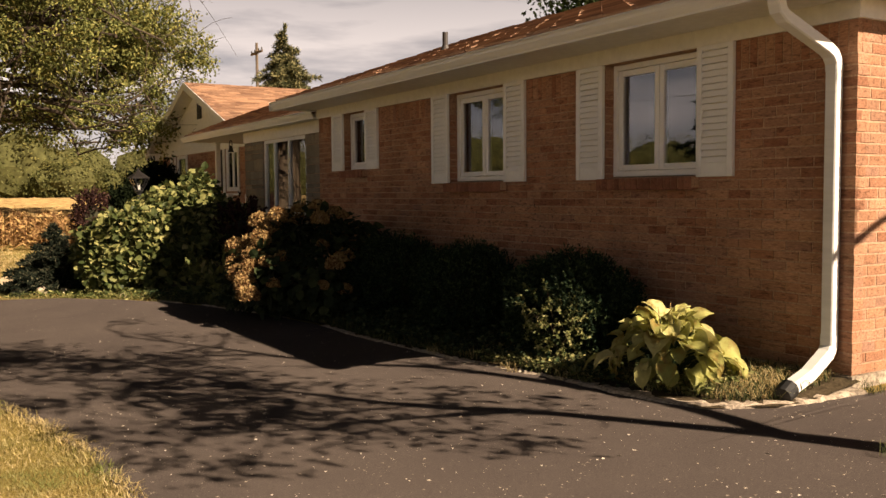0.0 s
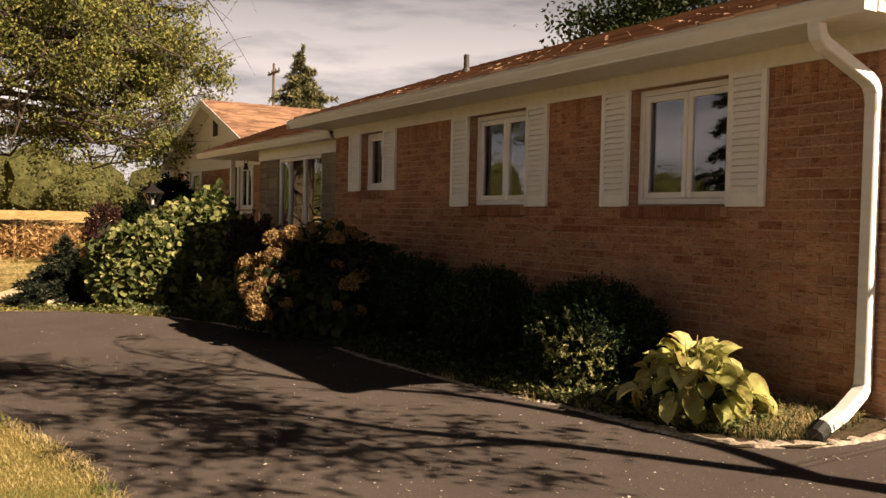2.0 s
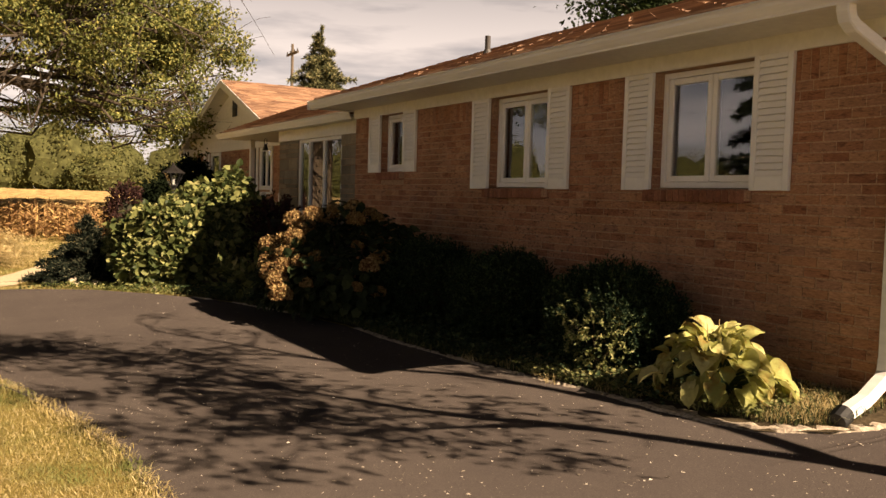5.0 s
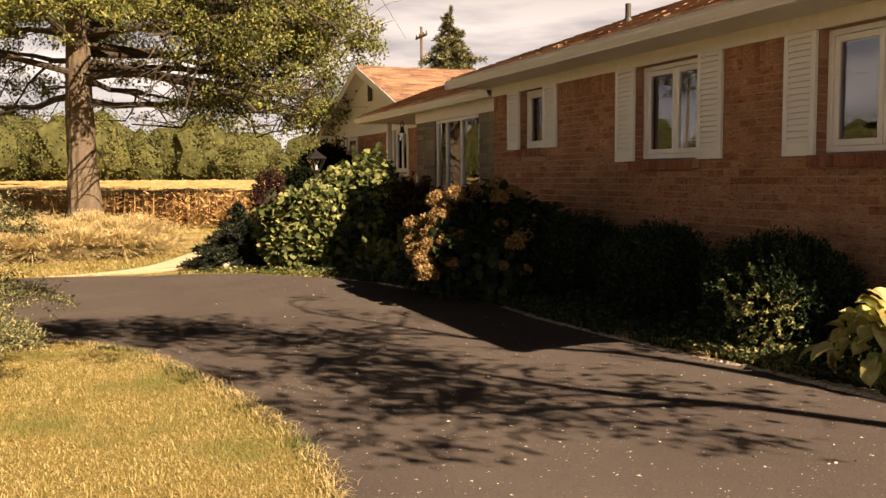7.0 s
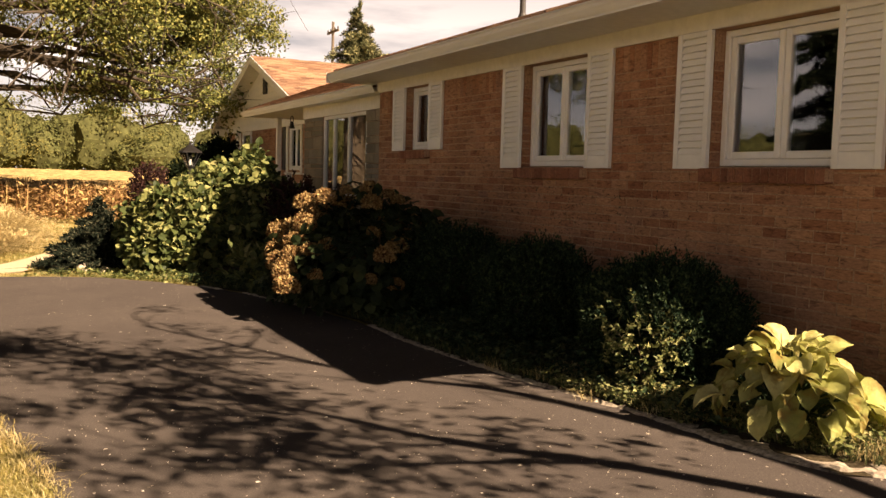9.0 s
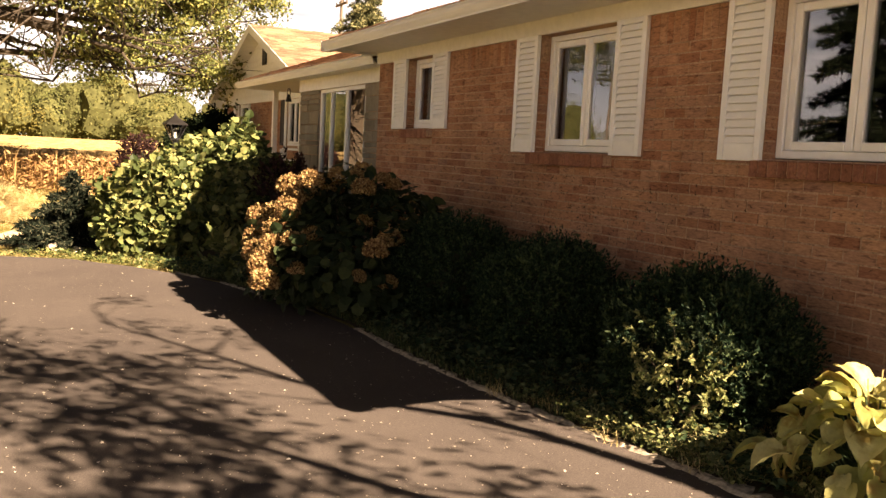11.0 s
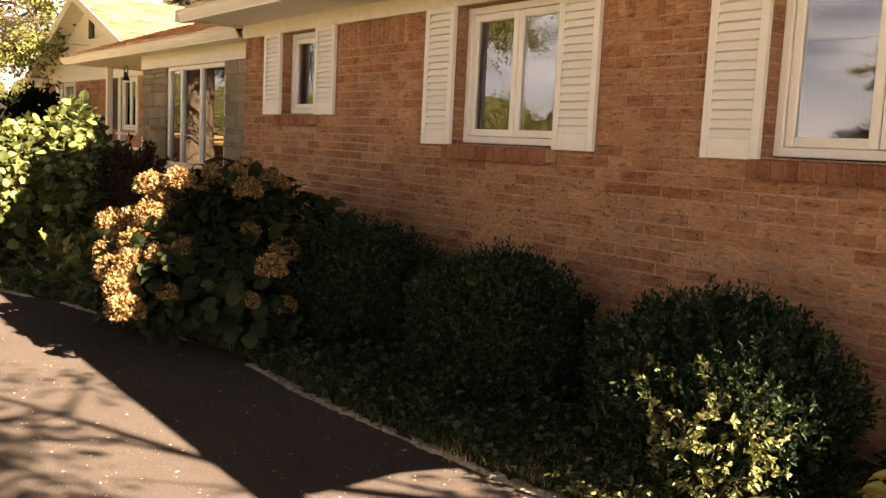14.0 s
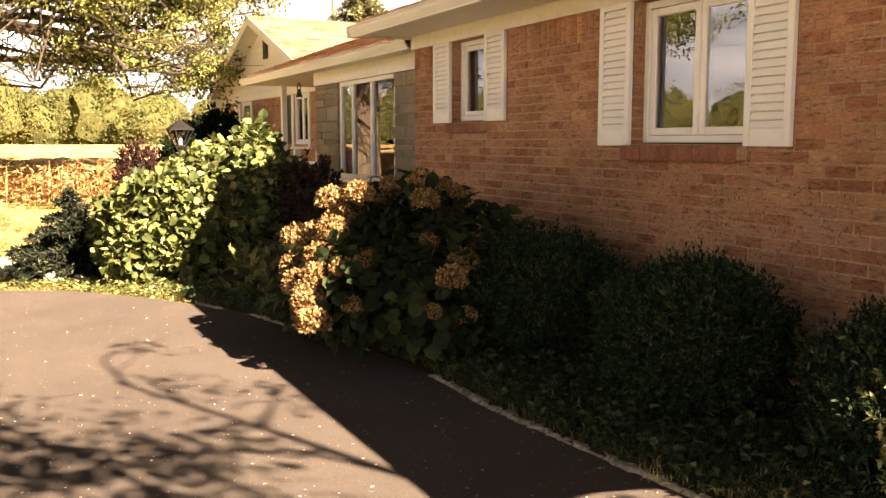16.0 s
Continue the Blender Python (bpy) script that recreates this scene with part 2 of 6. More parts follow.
def leaf_material(name, stops, through=0.3, rough=0.6, spec=0.15, patch=0.0, patch_colour=(0.3, 0.25, 0.05), per_object=False, crinkle=0.0):
    m, nt, b = material(name, rough, spec)
    c = ramp(nt, object_random(nt) if per_object else island(nt), stops)
    v = place(nt)
    if crinkle:
        bumped(nt, b, noisy(nt, v, 45.0, 4.0), crinkle, 0.012)
    if patch:
        c = mixed(nt, ramp(nt, noisy(nt, v, patch, 3.0), [(0.5, (0, 0, 0)), (0.66, (1, 1, 1))]), c, patch_colour)
    c = mixed(nt, 0.5, c, ramp(nt, noisy(nt, v, 35.0), [(0.3, (0.7, 0.7, 0.7)), (0.7, (1.2, 1.2, 1.2))]), "MULTIPLY")
    nt.links.new(c, b.inputs["Base Color"])
    tr = node(nt, "BsdfTranslucent")
    nt.links.new(c, tr.inputs["Color"])
    ms = node(nt, "MixShader", Fac=through)
    out = nt.nodes["Material Output"]
    nt.links.new(b.outputs["BSDF"], ms.inputs[1])
    nt.links.new(tr.outputs["BSDF"], ms.inputs[2])
    nt.links.new(ms.outputs["Shader"], out.inputs["Surface"])
    return m


BRICK_STOPS = [(0.0, (0.33, 0.148, 0.085)), (0.2, (0.41, 0.198, 0.116)), (0.45, (0.47, 0.245, 0.143)), (0.65, (0.43, 0.234, 0.152)), (0.85, (0.53, 0.295, 0.178)), (1.0, (0.37, 0.202, 0.14))]
M_BRICK = piece_material("fired_clay_brick", BRICK_STOPS, True, 75, bump=1.0, dirt=(0.75, 0.6), stretch=(1, 0.3, 1.3), pits=0.6)
M_BRICKS = piece_material("fired_clay_bricks", BRICK_STOPS, False, 75, bump=1.0, dirt=(0.75, 0.6), stretch=(1, 0.3, 1.3), pits=0.6)
M_SILL = piece_material("sill_brick", [(0.0, (0.27, 0.115, 0.072)), (0.5, (0.32, 0.14, 0.088)), (1.0, (0.38, 0.175, 0.11))], True, 75, bump=1.0, dirt=(0.7, 0.6), pits=0.4)
M_MORTAR = plain_material("mortar", (0.41, 0.265, 0.178), 0.95, 0.1, 70, 0.4, 0.6)
STONE_STOPS = [(0.0, (0.17, 0.15, 0.12)), (0.4, (0.24, 0.215, 0.17)), (0.7, (0.29, 0.25, 0.19)), (1.0, (0.21, 0.2, 0.17))]
M_STONE = piece_material("split_stone", STONE_STOPS, True, 30, bump=0.8, dirt=(0.5, 0.5))
SHINGLE_STOPS = [(0.0, (0.18, 0.1, 0.068)), (0.3, (0.3, 0.176, 0.114)), (0.65, (0.4, 0.242, 0.155)), (1.0, (0.22, 0.126, 0.084))]
M_SHINGLE = piece_material("asphalt_shingle", SHINGLE_STOPS, True, 160, bump=0.6, dirt=(0.5, 0.3))
M_SHINGLES = piece_material("asphalt_shingles", SHINGLE_STOPS, False, 160, bump=0.6, dirt=(0.5, 0.3))
M_WHITE = plain_material("white_paint", (0.75, 0.74, 0.71), 0.5, 0.35, 14, 0.07, 0.06)
M_SHUTTER = plain_material("white_vinyl", (0.8, 0.8, 0.79), 0.45, 0.35, 9, 0.05, 0.03)
M_VINYL = plain_material("white_window_vinyl", (0.8, 0.8, 0.79), 0.35, 0.4, 9, 0.04, 0.02)
M_GUTTER = plain_material("white_aluminium", (0.76, 0.75, 0.72), 0.4, 0.4, 6, 0.08, 0.03, stretch=(1, 0.3, 4))
M_SIDING = plain_material("white_siding", (0.74, 0.73, 0.69), 0.55, 0.3, 8, 0.06, 0.04)
M_CONCRETE = plain_material("weathered_concrete", (0.36, 0.3, 0.235), 0.95, 0.1, 38, 0.6, 1.0)
M_IRON = plain_material("black_iron", (0.02, 0.02, 0.02), 0.5, 0.4, 40, 0.3, 0.2)
M_LEAD = plain_material("grey_vent_metal", (0.045, 0.04, 0.038), 0.6, 0.4, 30, 0.3, 0.2)
# dark tone puts the unlit room's dimness into the colour
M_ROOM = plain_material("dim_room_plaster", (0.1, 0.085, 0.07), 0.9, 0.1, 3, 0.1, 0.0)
M_SOIL = plain_material("garden_soil", (0.055, 0.042, 0.026), 1.0, 0.05, 50, 0.5, 0.9)
# bark darkened for the oak's limbs: the crown's shade is in the colour
M_LIMB = piece_material("shaded_limb_bark", [(0.0, (0.045, 0.034, 0.025)), (1.0, (0.08, 0.062, 0.045))], False, 22, bump=1.0, dirt=(0.8, 0.4))
M_BARK = piece_material("bark", [(0.0, (0.12, 0.09, 0.062)), (1.0, (0.2, 0.155, 0.11))], False, 22, bump=1.0, dirt=(0.8, 0.4))


def asphalt():
    m, nt, b = material("asphalt", 0.95, 0.0)
    v = place(nt)
    g = noisy(nt, v, 190.0, 3.0, 0.8)
    c = ramp(nt, g, [(0.3, (0.046, 0.039, 0.036)), (0.6, (0.1, 0.084, 0.076)), (0.78, (0.17, 0.145, 0.125))])
    big = noisy(nt, v, 0.9, 5.0, 0.6)
    c = mixed(nt, 0.55, c, ramp(nt, big, [(0.3, (0.75, 0.74, 0.76)), (0.7, (1.2, 1.18, 1.15))]), "MULTIPLY")
    # pale stone chips and bits of straw
    vo = node(nt, "TexVoronoi", Scale=30.0)
    nt.links.new(v, vo.inputs["Vector"])
    chip = ramp(nt, vo.outputs["Distance"], [(0.1, (1, 1, 1)), (0.16, (0, 0, 0))])
    wh = ramp(nt, vo.outputs["Color"], [(0.80, (0, 0, 0)), (0.84, (1, 1, 1))])
    c = mixed(nt, mixed(nt, 1.0, chip, wh, "MULTIPLY"), c, (0.42, 0.36, 0.28))
    nt.links.new(c, b.inputs["Base Color"])
    bumped(nt, b, g, 0.6, 0.006)
    return m


def turf():
    m, nt, b = material("dry_turf", 0.95, 0.1)
    v = place(nt)
    g = noisy(nt, v, 60.0, 4.0, 0.8)
    c = ramp(nt, g, [(0.25, (0.14, 0.1, 0.03)), (0.55, (0.3, 0.22, 0.075)), (0.8, (0.42, 0.32, 0.12))])
    big = noisy(nt, v, 0.5, 6.0, 0.65)
    c = mixed(nt, ramp(nt, big, [(0.42, (0, 0, 0)), (0.7, (0.8, 0.8, 0.8))]), c, (0.14, 0.14, 0.035))
    nt.links.new(c, b.inputs["Base Color"])
    bumped(nt, b, g, 0.9, 0.03)
    return m


def pane_glass():
    """Clear glass: a mirror by Fresnel over what lies behind."""
    m = bpy.data.materials.new("window_glass")
    m.use_nodes = True
    nt = m.node_tree
    nt.nodes.clear()
    out = nt.nodes.new("ShaderNodeOutputMaterial")
    fr = node(nt, "Fresnel", IOR=2.3)
    tr = node(nt, "BsdfTransparent", Color=(0.75, 0.77, 0.76, 1))
    gl = node(nt, "BsdfGlossy", Color=(0.95, 0.95, 0.97, 1), Roughness=0.004)
    n = node(nt, "TexNoise", Scale=1.3, Detail=1.0)
    nt.links.new(place(nt), n.inputs["Vector"])
    bp = node(nt, "Bump", Strength=0.02, Distance=0.05)
    nt.links.new(n.outputs["Fac"], bp.inputs["Height"])
    nt.links.new(bp.outputs["Normal"], gl.inputs["Normal"])
    mx = nt.nodes.new("ShaderNodeMixShader")
    nt.links.new(fr.outputs["Fac"], mx.inputs["Fac"])
    nt.links.new(tr.outputs["BSDF"], mx.inputs[1])
    nt.links.new(gl.outputs["BSDF"], mx.inputs[2])
    nt.links.new(mx.outputs["Shader"], out.inputs["Surface"])
    return m


M_ASPHALT, M_TURF, M_GLASS = asphalt(), turf(), pane_glass()
M_OAK = leaf_material("oak_leaves", [(0, (0.06, 0.075, 0.022)), (0.5, (0.14, 0.155, 0.048)), (0.85, (0.24, 0.235, 0.075)), (1, (0.32, 0.28, 0.09))], 0.18)
M_DARKTREE = leaf_material("dark_leaves", [(0, (0.012, 0.024, 0.008)), (1, (0.03, 0.045, 0.014))], 0.2)
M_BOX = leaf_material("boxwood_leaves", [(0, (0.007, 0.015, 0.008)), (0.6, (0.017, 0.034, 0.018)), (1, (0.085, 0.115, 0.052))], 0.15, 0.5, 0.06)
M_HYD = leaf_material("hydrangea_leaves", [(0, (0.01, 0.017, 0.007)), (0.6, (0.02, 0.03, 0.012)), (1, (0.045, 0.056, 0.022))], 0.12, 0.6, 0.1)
M_LILAC = leaf_material("shrub_leaves", [(0, (0.028, 0.042, 0.014)), (0.5, (0.09, 0.108, 0.037)), (0.85, (0.215, 0.22, 0.08)), (1, (0.34, 0.32, 0.135))], 0.2, 0.5, 0.12)
M_HOSTA = leaf_material("hosta_leaves", [(0, (0.27, 0.28, 0.085)), (0.5, (0.47, 0.46, 0.16)), (1, (0.66, 0.61, 0.29))], 0.35, 0.5, patch=9.0, patch_colour=(0.28, 0.2, 0.06), per_object=True, crinkle=0.5)
M_VARI = leaf_material("pale_leaves", [(0, (0.07, 0.09, 0.03)), (0.5, (0.16, 0.175, 0.065)), (1, (0.36, 0.33, 0.15))], 0.2, 0.5, 0.15)
M_HEAD = leaf_material("dried_flower_petals", [(0, (0.11, 0.052, 0.024)), (0.5, (0.25, 0.152, 0.07)), (1, (0.5, 0.37, 0.17))], 0.25, 0.8, 0.05)
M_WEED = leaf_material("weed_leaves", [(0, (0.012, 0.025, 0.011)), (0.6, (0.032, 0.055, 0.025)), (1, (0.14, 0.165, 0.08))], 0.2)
M_GRASS = leaf_material("grass_blades", [(0, (0.15, 0.13, 0.035)), (0.3, (0.3, 0.235, 0.08)), (0.7, (0.46, 0.36, 0.16)), (1, (0.6, 0.5, 0.29))], 0.25, patch=1.15, patch_colour=(0.17, 0.19, 0.06))
M_BEDGRASS = leaf_material("bed_grass_blades", [(0, (0.03, 0.042, 0.016)), (0.6, (0.062, 0.08, 0.03)), (1, (0.2, 0.185, 0.085))], 0.2)
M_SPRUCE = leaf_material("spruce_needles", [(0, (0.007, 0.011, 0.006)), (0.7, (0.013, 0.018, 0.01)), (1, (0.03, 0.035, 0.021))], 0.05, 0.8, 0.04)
M_PALESPRUCE = leaf_material("pale_spruce_needles", [(0, (0.02, 0.026, 0.014)), (0.55, (0.09, 0.095, 0.046)), (1, (0.42, 0.38, 0.2))], 0.1, 0.8, 0.05)
M_DWARF = leaf_material("dwarf_spruce_needles", [(0, (0.007, 0.011, 0.007)), (0.75, (0.016, 0.021, 0.014)), (1, (0.11, 0.11, 0.07))], 0.05, 0.8, 0.04)
M_BARBERRY = leaf_material("dark_red_leaves", [(0, (0.02, 0.01, 0.01)), (1, (0.06, 0.025, 0.02))], 0.15)
M_CORN = leaf_material("dry_corn_leaves", [(0, (0.13, 0.065, 0.03)), (0.5, (0.3, 0.17, 0.075)), (1, (0.55, 0.37, 0.16))], 0.15, 0.8, 0.1)
M_FIELD = plain_material("ripe_field", (0.42, 0.29, 0.13), 0.95, 0.05, 3.0, 0.4, 0.6)
M_STRAW = leaf_material("straw_blades", [(0, (0.3, 0.22, 0.095)), (0.5, (0.5, 0.385, 0.19)), (1, (0.62, 0.52, 0.3))], 0.25, 0.7, 0.1)
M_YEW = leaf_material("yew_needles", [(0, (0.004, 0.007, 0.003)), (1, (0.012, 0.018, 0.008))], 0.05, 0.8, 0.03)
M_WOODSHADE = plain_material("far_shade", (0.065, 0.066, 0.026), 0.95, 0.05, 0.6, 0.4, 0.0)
M_WOODS = leaf_material("far_leaves", [(0, (0.065, 0.075, 0.024)), (0.5, (0.095, 0.102, 0.034)), (1, (0.13, 0.128, 0.046))], 0.2, patch=0.11, patch_colour=(0.16, 0.135, 0.04))

# ---- ground, drive, bed ----
def sheet(name, rows, mat, parent=None, label=""):
    """A mesh from rows of places, all of one length."""
    n, k = len(rows), len(rows[0])
    verts = [p for r in rows for p in r]
    faces = [(i * k + j, i * k + j + 1, (i + 1) * k + j + 1, (i + 1) * k + j) for i in range(n - 1) for j in range(k - 1)]
    return raw_mesh(name, verts, faces, mat, parent, label, smooth=True)


far = [-2600, -900, -300, -120, -60, -35, -22, -14]
gx = far + [x * 0.5 for x in range(-20, 25)] + [14, 18, 25, 40, 80, 200, 600, 2600]
gy = far + [y * 0.5 for y in range(-20, 60)] + [32, 36, 45, 60, 90, 150, 300, 900, 2600]
ground = sheet("ground", [[(x, y, ground_z(x, y)) for x in gx] for y in gy], M_TURF)
tagged(ground, "dry yellowed lawn with thin greener patches", "lawn", kind="structure")

# the drive's two edges, by y
RIGHT_EDGE = [(-40, 4.6), (0.5, 4.6), (0.9, 4.9), (1.5, 9), (3.1, 9), (3.18, 5.06), (3.24, 4.75), (3.34, 4.3), (3.6, 3.98), (3.93, 3.88), (4.47, 3.83), (4.9, 3.8), (5.65, 3.66), (6.2, 3.6), (6.7, 3.55), (7.3, 3.51),
              (8.2, 3.52), (9.2, 3.38), (9.9, 3.2), (10.6, 3.05), (11.4, 2.75), (12.2, 2.33), (12.95, 1.85), (13.4, 1.35), (13.75, 0.85), (14.15, 0.0), (14.38, -1.0), (14.5, -3), (14.55, -9)]
LEFT_EDGE = [(-40, -16), (-3, -6), (-1.6, -1.2), (0.3, -0.75), (2.0, 0.35), (3.4, 0.78), (4.56, 0.88), (5.25, 0.84), (6.07, 0.7), (6.92, 0.52), (7.97, 0.2), (8.6, -0.3), (8.85, -0.8), (9.0, -2), (9.1, -9), (15, -9)]


def edge(table, y, wob=0.0, seed=0.0):
    x = float(np.interp(y, [r[0] for r in table], [r[1] for r in table]))
    return x + wob * noise.noise(Vector((seed, y * 2.3, 0.5))) + wob * 0.5 * noise.noise(Vector((seed, y * 7.1, 3.5)))


ys = [-40, -20, -10, -6, -4] + [i * 0.1 - 3 for i in range(60)] + [3 + i * 0.05 for i in range(228)] + [14.5, 14.55]
rows = []
for y in ys:
    a, b = edge(LEFT_EDGE, y, 0.05), edge(RIGHT_EDGE, y, 0.02, 4.0)
    b = max(b, a + 0.05)
    rows.append([(a + (b - a) * k / 60, y, ground_z(a + (b - a) * k / 60, y) + 0.016) for k in range(61)])
driveway = sheet("driveway", rows, M_ASPHALT)
tagged(driveway, "dark worn asphalt drive with pale stone chips", "driveway", kind="structure")


def bed_z(x, y):
    e = edge(RIGHT_EDGE, y)
    return ground_z(x, y) + 0.02 + 0.05 * min(max((x - e) / 0.8, 0), 1)


rows = []
for i in range(170):
    y = 3.3 + i * 0.065
    a = edge(RIGHT_EDGE, y) + 0.02 + 1.2 * min(max((y - 11.2) / 1.5, 0), 1)
    b = 5.02 if y < 11.5 else 5.32
    rows.append([(a + (b - a) * k / 12, y, bed_z(a + (b - a) * k / 12, y) + 0.012 * noise.noise(Vector((k * 0.9, y * 4, 1)))) for k in range(13)])
flower_bed = sheet("flower_bed", rows, M_SOIL)
tagged(flower_bed, "dark soil of the foundation planting bed", "flower bed", kind="structure")

# pale edging stones along the bed, laid end to end
edging = thing("garden_edging", "pale weathered concrete edging strip, chipped and half sunk", "edging", kind="structure")
rng = np.random.default_rng(5)
arc, y = [], 3.2
while y < 11.6:
    arc.append((edge(RIGHT_EDGE, y), y))
    y += 0.02
line, run, start = [], 0.0, 0
for i in range(1, len(arc)):
    run += math.dist(arc[i], arc[i - 1])
    if run > 0.42 or i == len(arc) - 1:
        line.append((arc[start], arc[i]))
        run, start = 0.0, i
for (x0, y0), (x1, y1) in line:
    if y0 > 4.7 and rng.random() < 0.03:
        continue
    d = Vector((x1 - x0, y1 - y0, 0))
    d.normalize()
    s = Vector((d.y, -d.x, 0))
    wide = (0.2 if y0 < 3.9 else 0.13 if y0 < 4.6 else 0.085) * (0.7 + 0.6 * rng.random())
    bm = bmesh.new()
    ring = []
    steps = 9
    for k in range(steps + 1):
        u = k / steps
        cx, cy = x0 + (x1 - x0) * u + d.x * (0.004 if k == 0 else 0), y0 + (y1 - y0) * u + d.y * (0.004 if k == 0 else 0)
        j, wide = 0.036 * (rng.random() - 0.5), wide * (0.9 + 0.2 * rng.random())
        gz = ground_z(cx, cy) - (0.009 if y0 > 4.6 else 0.004)
        prof = [(-0.012 + j, -0.02), (-0.005 + j, 0.02), (0.02 + j, 0.03 + 0.012 * rng.random()), (wide * 0.8, 0.03 + 0.008 * rng.random()), (wide, 0.02), (wide, -0.02)]
        ring.append([bm.verts.new((cx + s.x * o, cy + s.y * o, gz + h)) for o, h in prof])
    for r0, r1 in zip(ring, ring[1:]):
        for k in range(6):
            bm.faces.new((r0[k], r0[(k + 1) % 6], r1[(k + 1) % 6], r1[k]))
    bm.faces.new(ring[0])
    bm.faces.new(ring[-1][::-1])
    bmesh.ops.recalc_face_normals(bm, faces=bm.faces[:])
    part("edging_stone", bm, M_CONCRETE, edging)

# ---- house: walls ----
WX, Y0, Y1 = 5.0, 3.35, 11.45            # front wall's face and its two ends
BASE, TOP = 0.31, 2.505                  # foot and head of the brickwork
OPEN = [(4.60, 5.61, 1.58, 2.50), (7.015, 8.03, 1.58, 2.50), (9.98, 10.63, 1.775, 2.50)]   # y0, y1, z0, z1 of the three windows


def wall_with_openings(bm, x0, x1, y0, y1, z0, z1, holes):
    cuts = sorted({y0, y1, *[v for h in holes for v in h[:2]]})
    for a, b in zip(cuts, cuts[1:]):
        mid = (a + b) / 2
        hs = [h for h in holes if h[0] < mid < h[1]]
        if not hs:
            box(bm, x0, x1, a, b, z0, z1)
        for h in hs:
            if h[2] > z0:
                box(bm, x0, x1, a, b, z0, h[2])
            if h[3] < z1:
                box(bm, x0, x1, a, b, h[3], z1)


bm = bmesh.new()
wall_with_openings(bm, WX + 0.005, WX + 0.26, Y0 + 0.005, Y1, BASE, 2.625, [(a - 0.004, b + 0.004, c, d + 0.004) for a, b, c, d in OPEN])
wall_front = tagged(mesh_object("wall_front", bm, M_MORTAR), "red-brown brick front wall in running bond, weathered", "brick wall", kind="structure")
bm = boxed(WX + 0.262, 10.6, Y0 + 0.005, Y0 + 0.26, BASE, 2.625)
wall_end = tagged(mesh_object("wall_end", bm, M_MORTAR), "sunlit red-brown brick end wall", "brick wall", kind="structure")
bm = boxed(10.6, 10.85, Y0 + 0.012, 27.0, 0.1, 2.66)
wall_back = tagged(mesh_object("wall_back", bm, M_MORTAR), "plain back wall of the house", "wall", kind="structure")
bm = boxed(WX - 0.015, 10.6, Y0 - 0.015, Y1, 0.05, BASE - 0.004)
foundation = tagged(mesh_object("foundation", bm, M_CONCRETE), "low grey concrete foundation under the brick", "foundation", kind="structure")
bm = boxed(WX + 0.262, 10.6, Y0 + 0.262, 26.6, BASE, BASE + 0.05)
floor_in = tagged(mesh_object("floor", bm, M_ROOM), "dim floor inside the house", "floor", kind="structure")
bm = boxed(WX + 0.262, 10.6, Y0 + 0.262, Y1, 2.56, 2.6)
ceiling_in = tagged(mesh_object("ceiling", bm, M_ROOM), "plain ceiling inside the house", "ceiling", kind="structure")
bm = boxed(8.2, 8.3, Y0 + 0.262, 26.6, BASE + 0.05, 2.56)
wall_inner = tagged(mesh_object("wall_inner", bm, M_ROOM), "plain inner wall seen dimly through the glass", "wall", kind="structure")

# recessed entry: stone front, side wall, wing
SX = 5.30
STONE_END = 15.39
PIC = (12.64, 14.48, 1.12, 2.37)
bm = bmesh.new()
wall_with_openings(bm, SX + 0.015, SX + 0.25, Y1, STONE_END, 0.25, 2.62, [PIC])
wall_stone = tagged(mesh_object("wall_stone", bm, M_MORTAR), "grey-green split stone wall round the picture window", "stone wall", kind="structure")
GX = 6.75                                # face of the wing
WING = [(24.4, 25.45, 1.72, 2.56), (20.1, 21.05, 1.55, 2.56)]
bm = bmesh.new()
wall_with_openings(bm, GX, GX + 0.25, STONE_END, 26.9, 0.1, 2.62, WING)
box(bm, SX + 0.25, GX, STONE_END - 0.2, STONE_END, 0.1, 2.6)
box(bm, GX + 0.25, 10.6, 26.7, 26.9, 0.1, 2.6)
wall_wing = tagged(mesh_object("wall_wing", bm, M_MORTAR), "shaded brick wall of the gabled wing", "brick wall", kind="structure")

# ---- roofs ----
SL = 0.345
EX, EZ = 4.42, 2.717                     # main eave
RX = 7.72
RZ = EZ + SL * (RX - EX)
HY = 3.13                                # end eave
BX = 2 * RX - EX
ME = 11.5                                # left end of the main roof
bm = bmesh.new()
slab(bm, [(EX, HY, EZ), (EX, ME, EZ), (RX, ME, RZ), (RX, HY + RX - EX, RZ)], 0.05)
slab(bm, [(EX, HY, EZ), (RX, HY + RX - EX, RZ), (BX, HY, EZ)], 0.05)
slab(bm, [(BX, HY, EZ), (RX, HY + RX - EX, RZ), (RX, ME, RZ), (BX, ME, EZ)], 0.05)
roof_main = tagged(mesh_object("roof_main", bm, M_SHINGLES), "low hipped roof with red-brown asphalt shingles", "roof", kind="structure")
NX, NZ = 5.02, 2.645                     # entry eave
NRZ = NZ + SL * (RX - NX)
bm = bmesh.new()
slab(bm, [(NX, ME - 0.02, NZ), (NX, 18.2, NZ), (6.35, 19.73, NZ + SL * 1.33), (RX, 20.96, NRZ), (RX, ME - 0.02, NRZ)], 0.05)
slab(bm, [(RX, ME - 0.02, NRZ), (RX, 20.96, NRZ), (BX, 20.96, NZ), (BX, ME - 0.02, NZ)], 0.05)
roof_entry = tagged(mesh_object("roof_entry", bm, M_SHINGLES), "lower shingled roof over the entry and porch", "roof", kind="structure")
GY, GZ, GS, GH = 23.0, 4.33, 0.367, 4.3   # wing ridge
bm = bmesh.new()
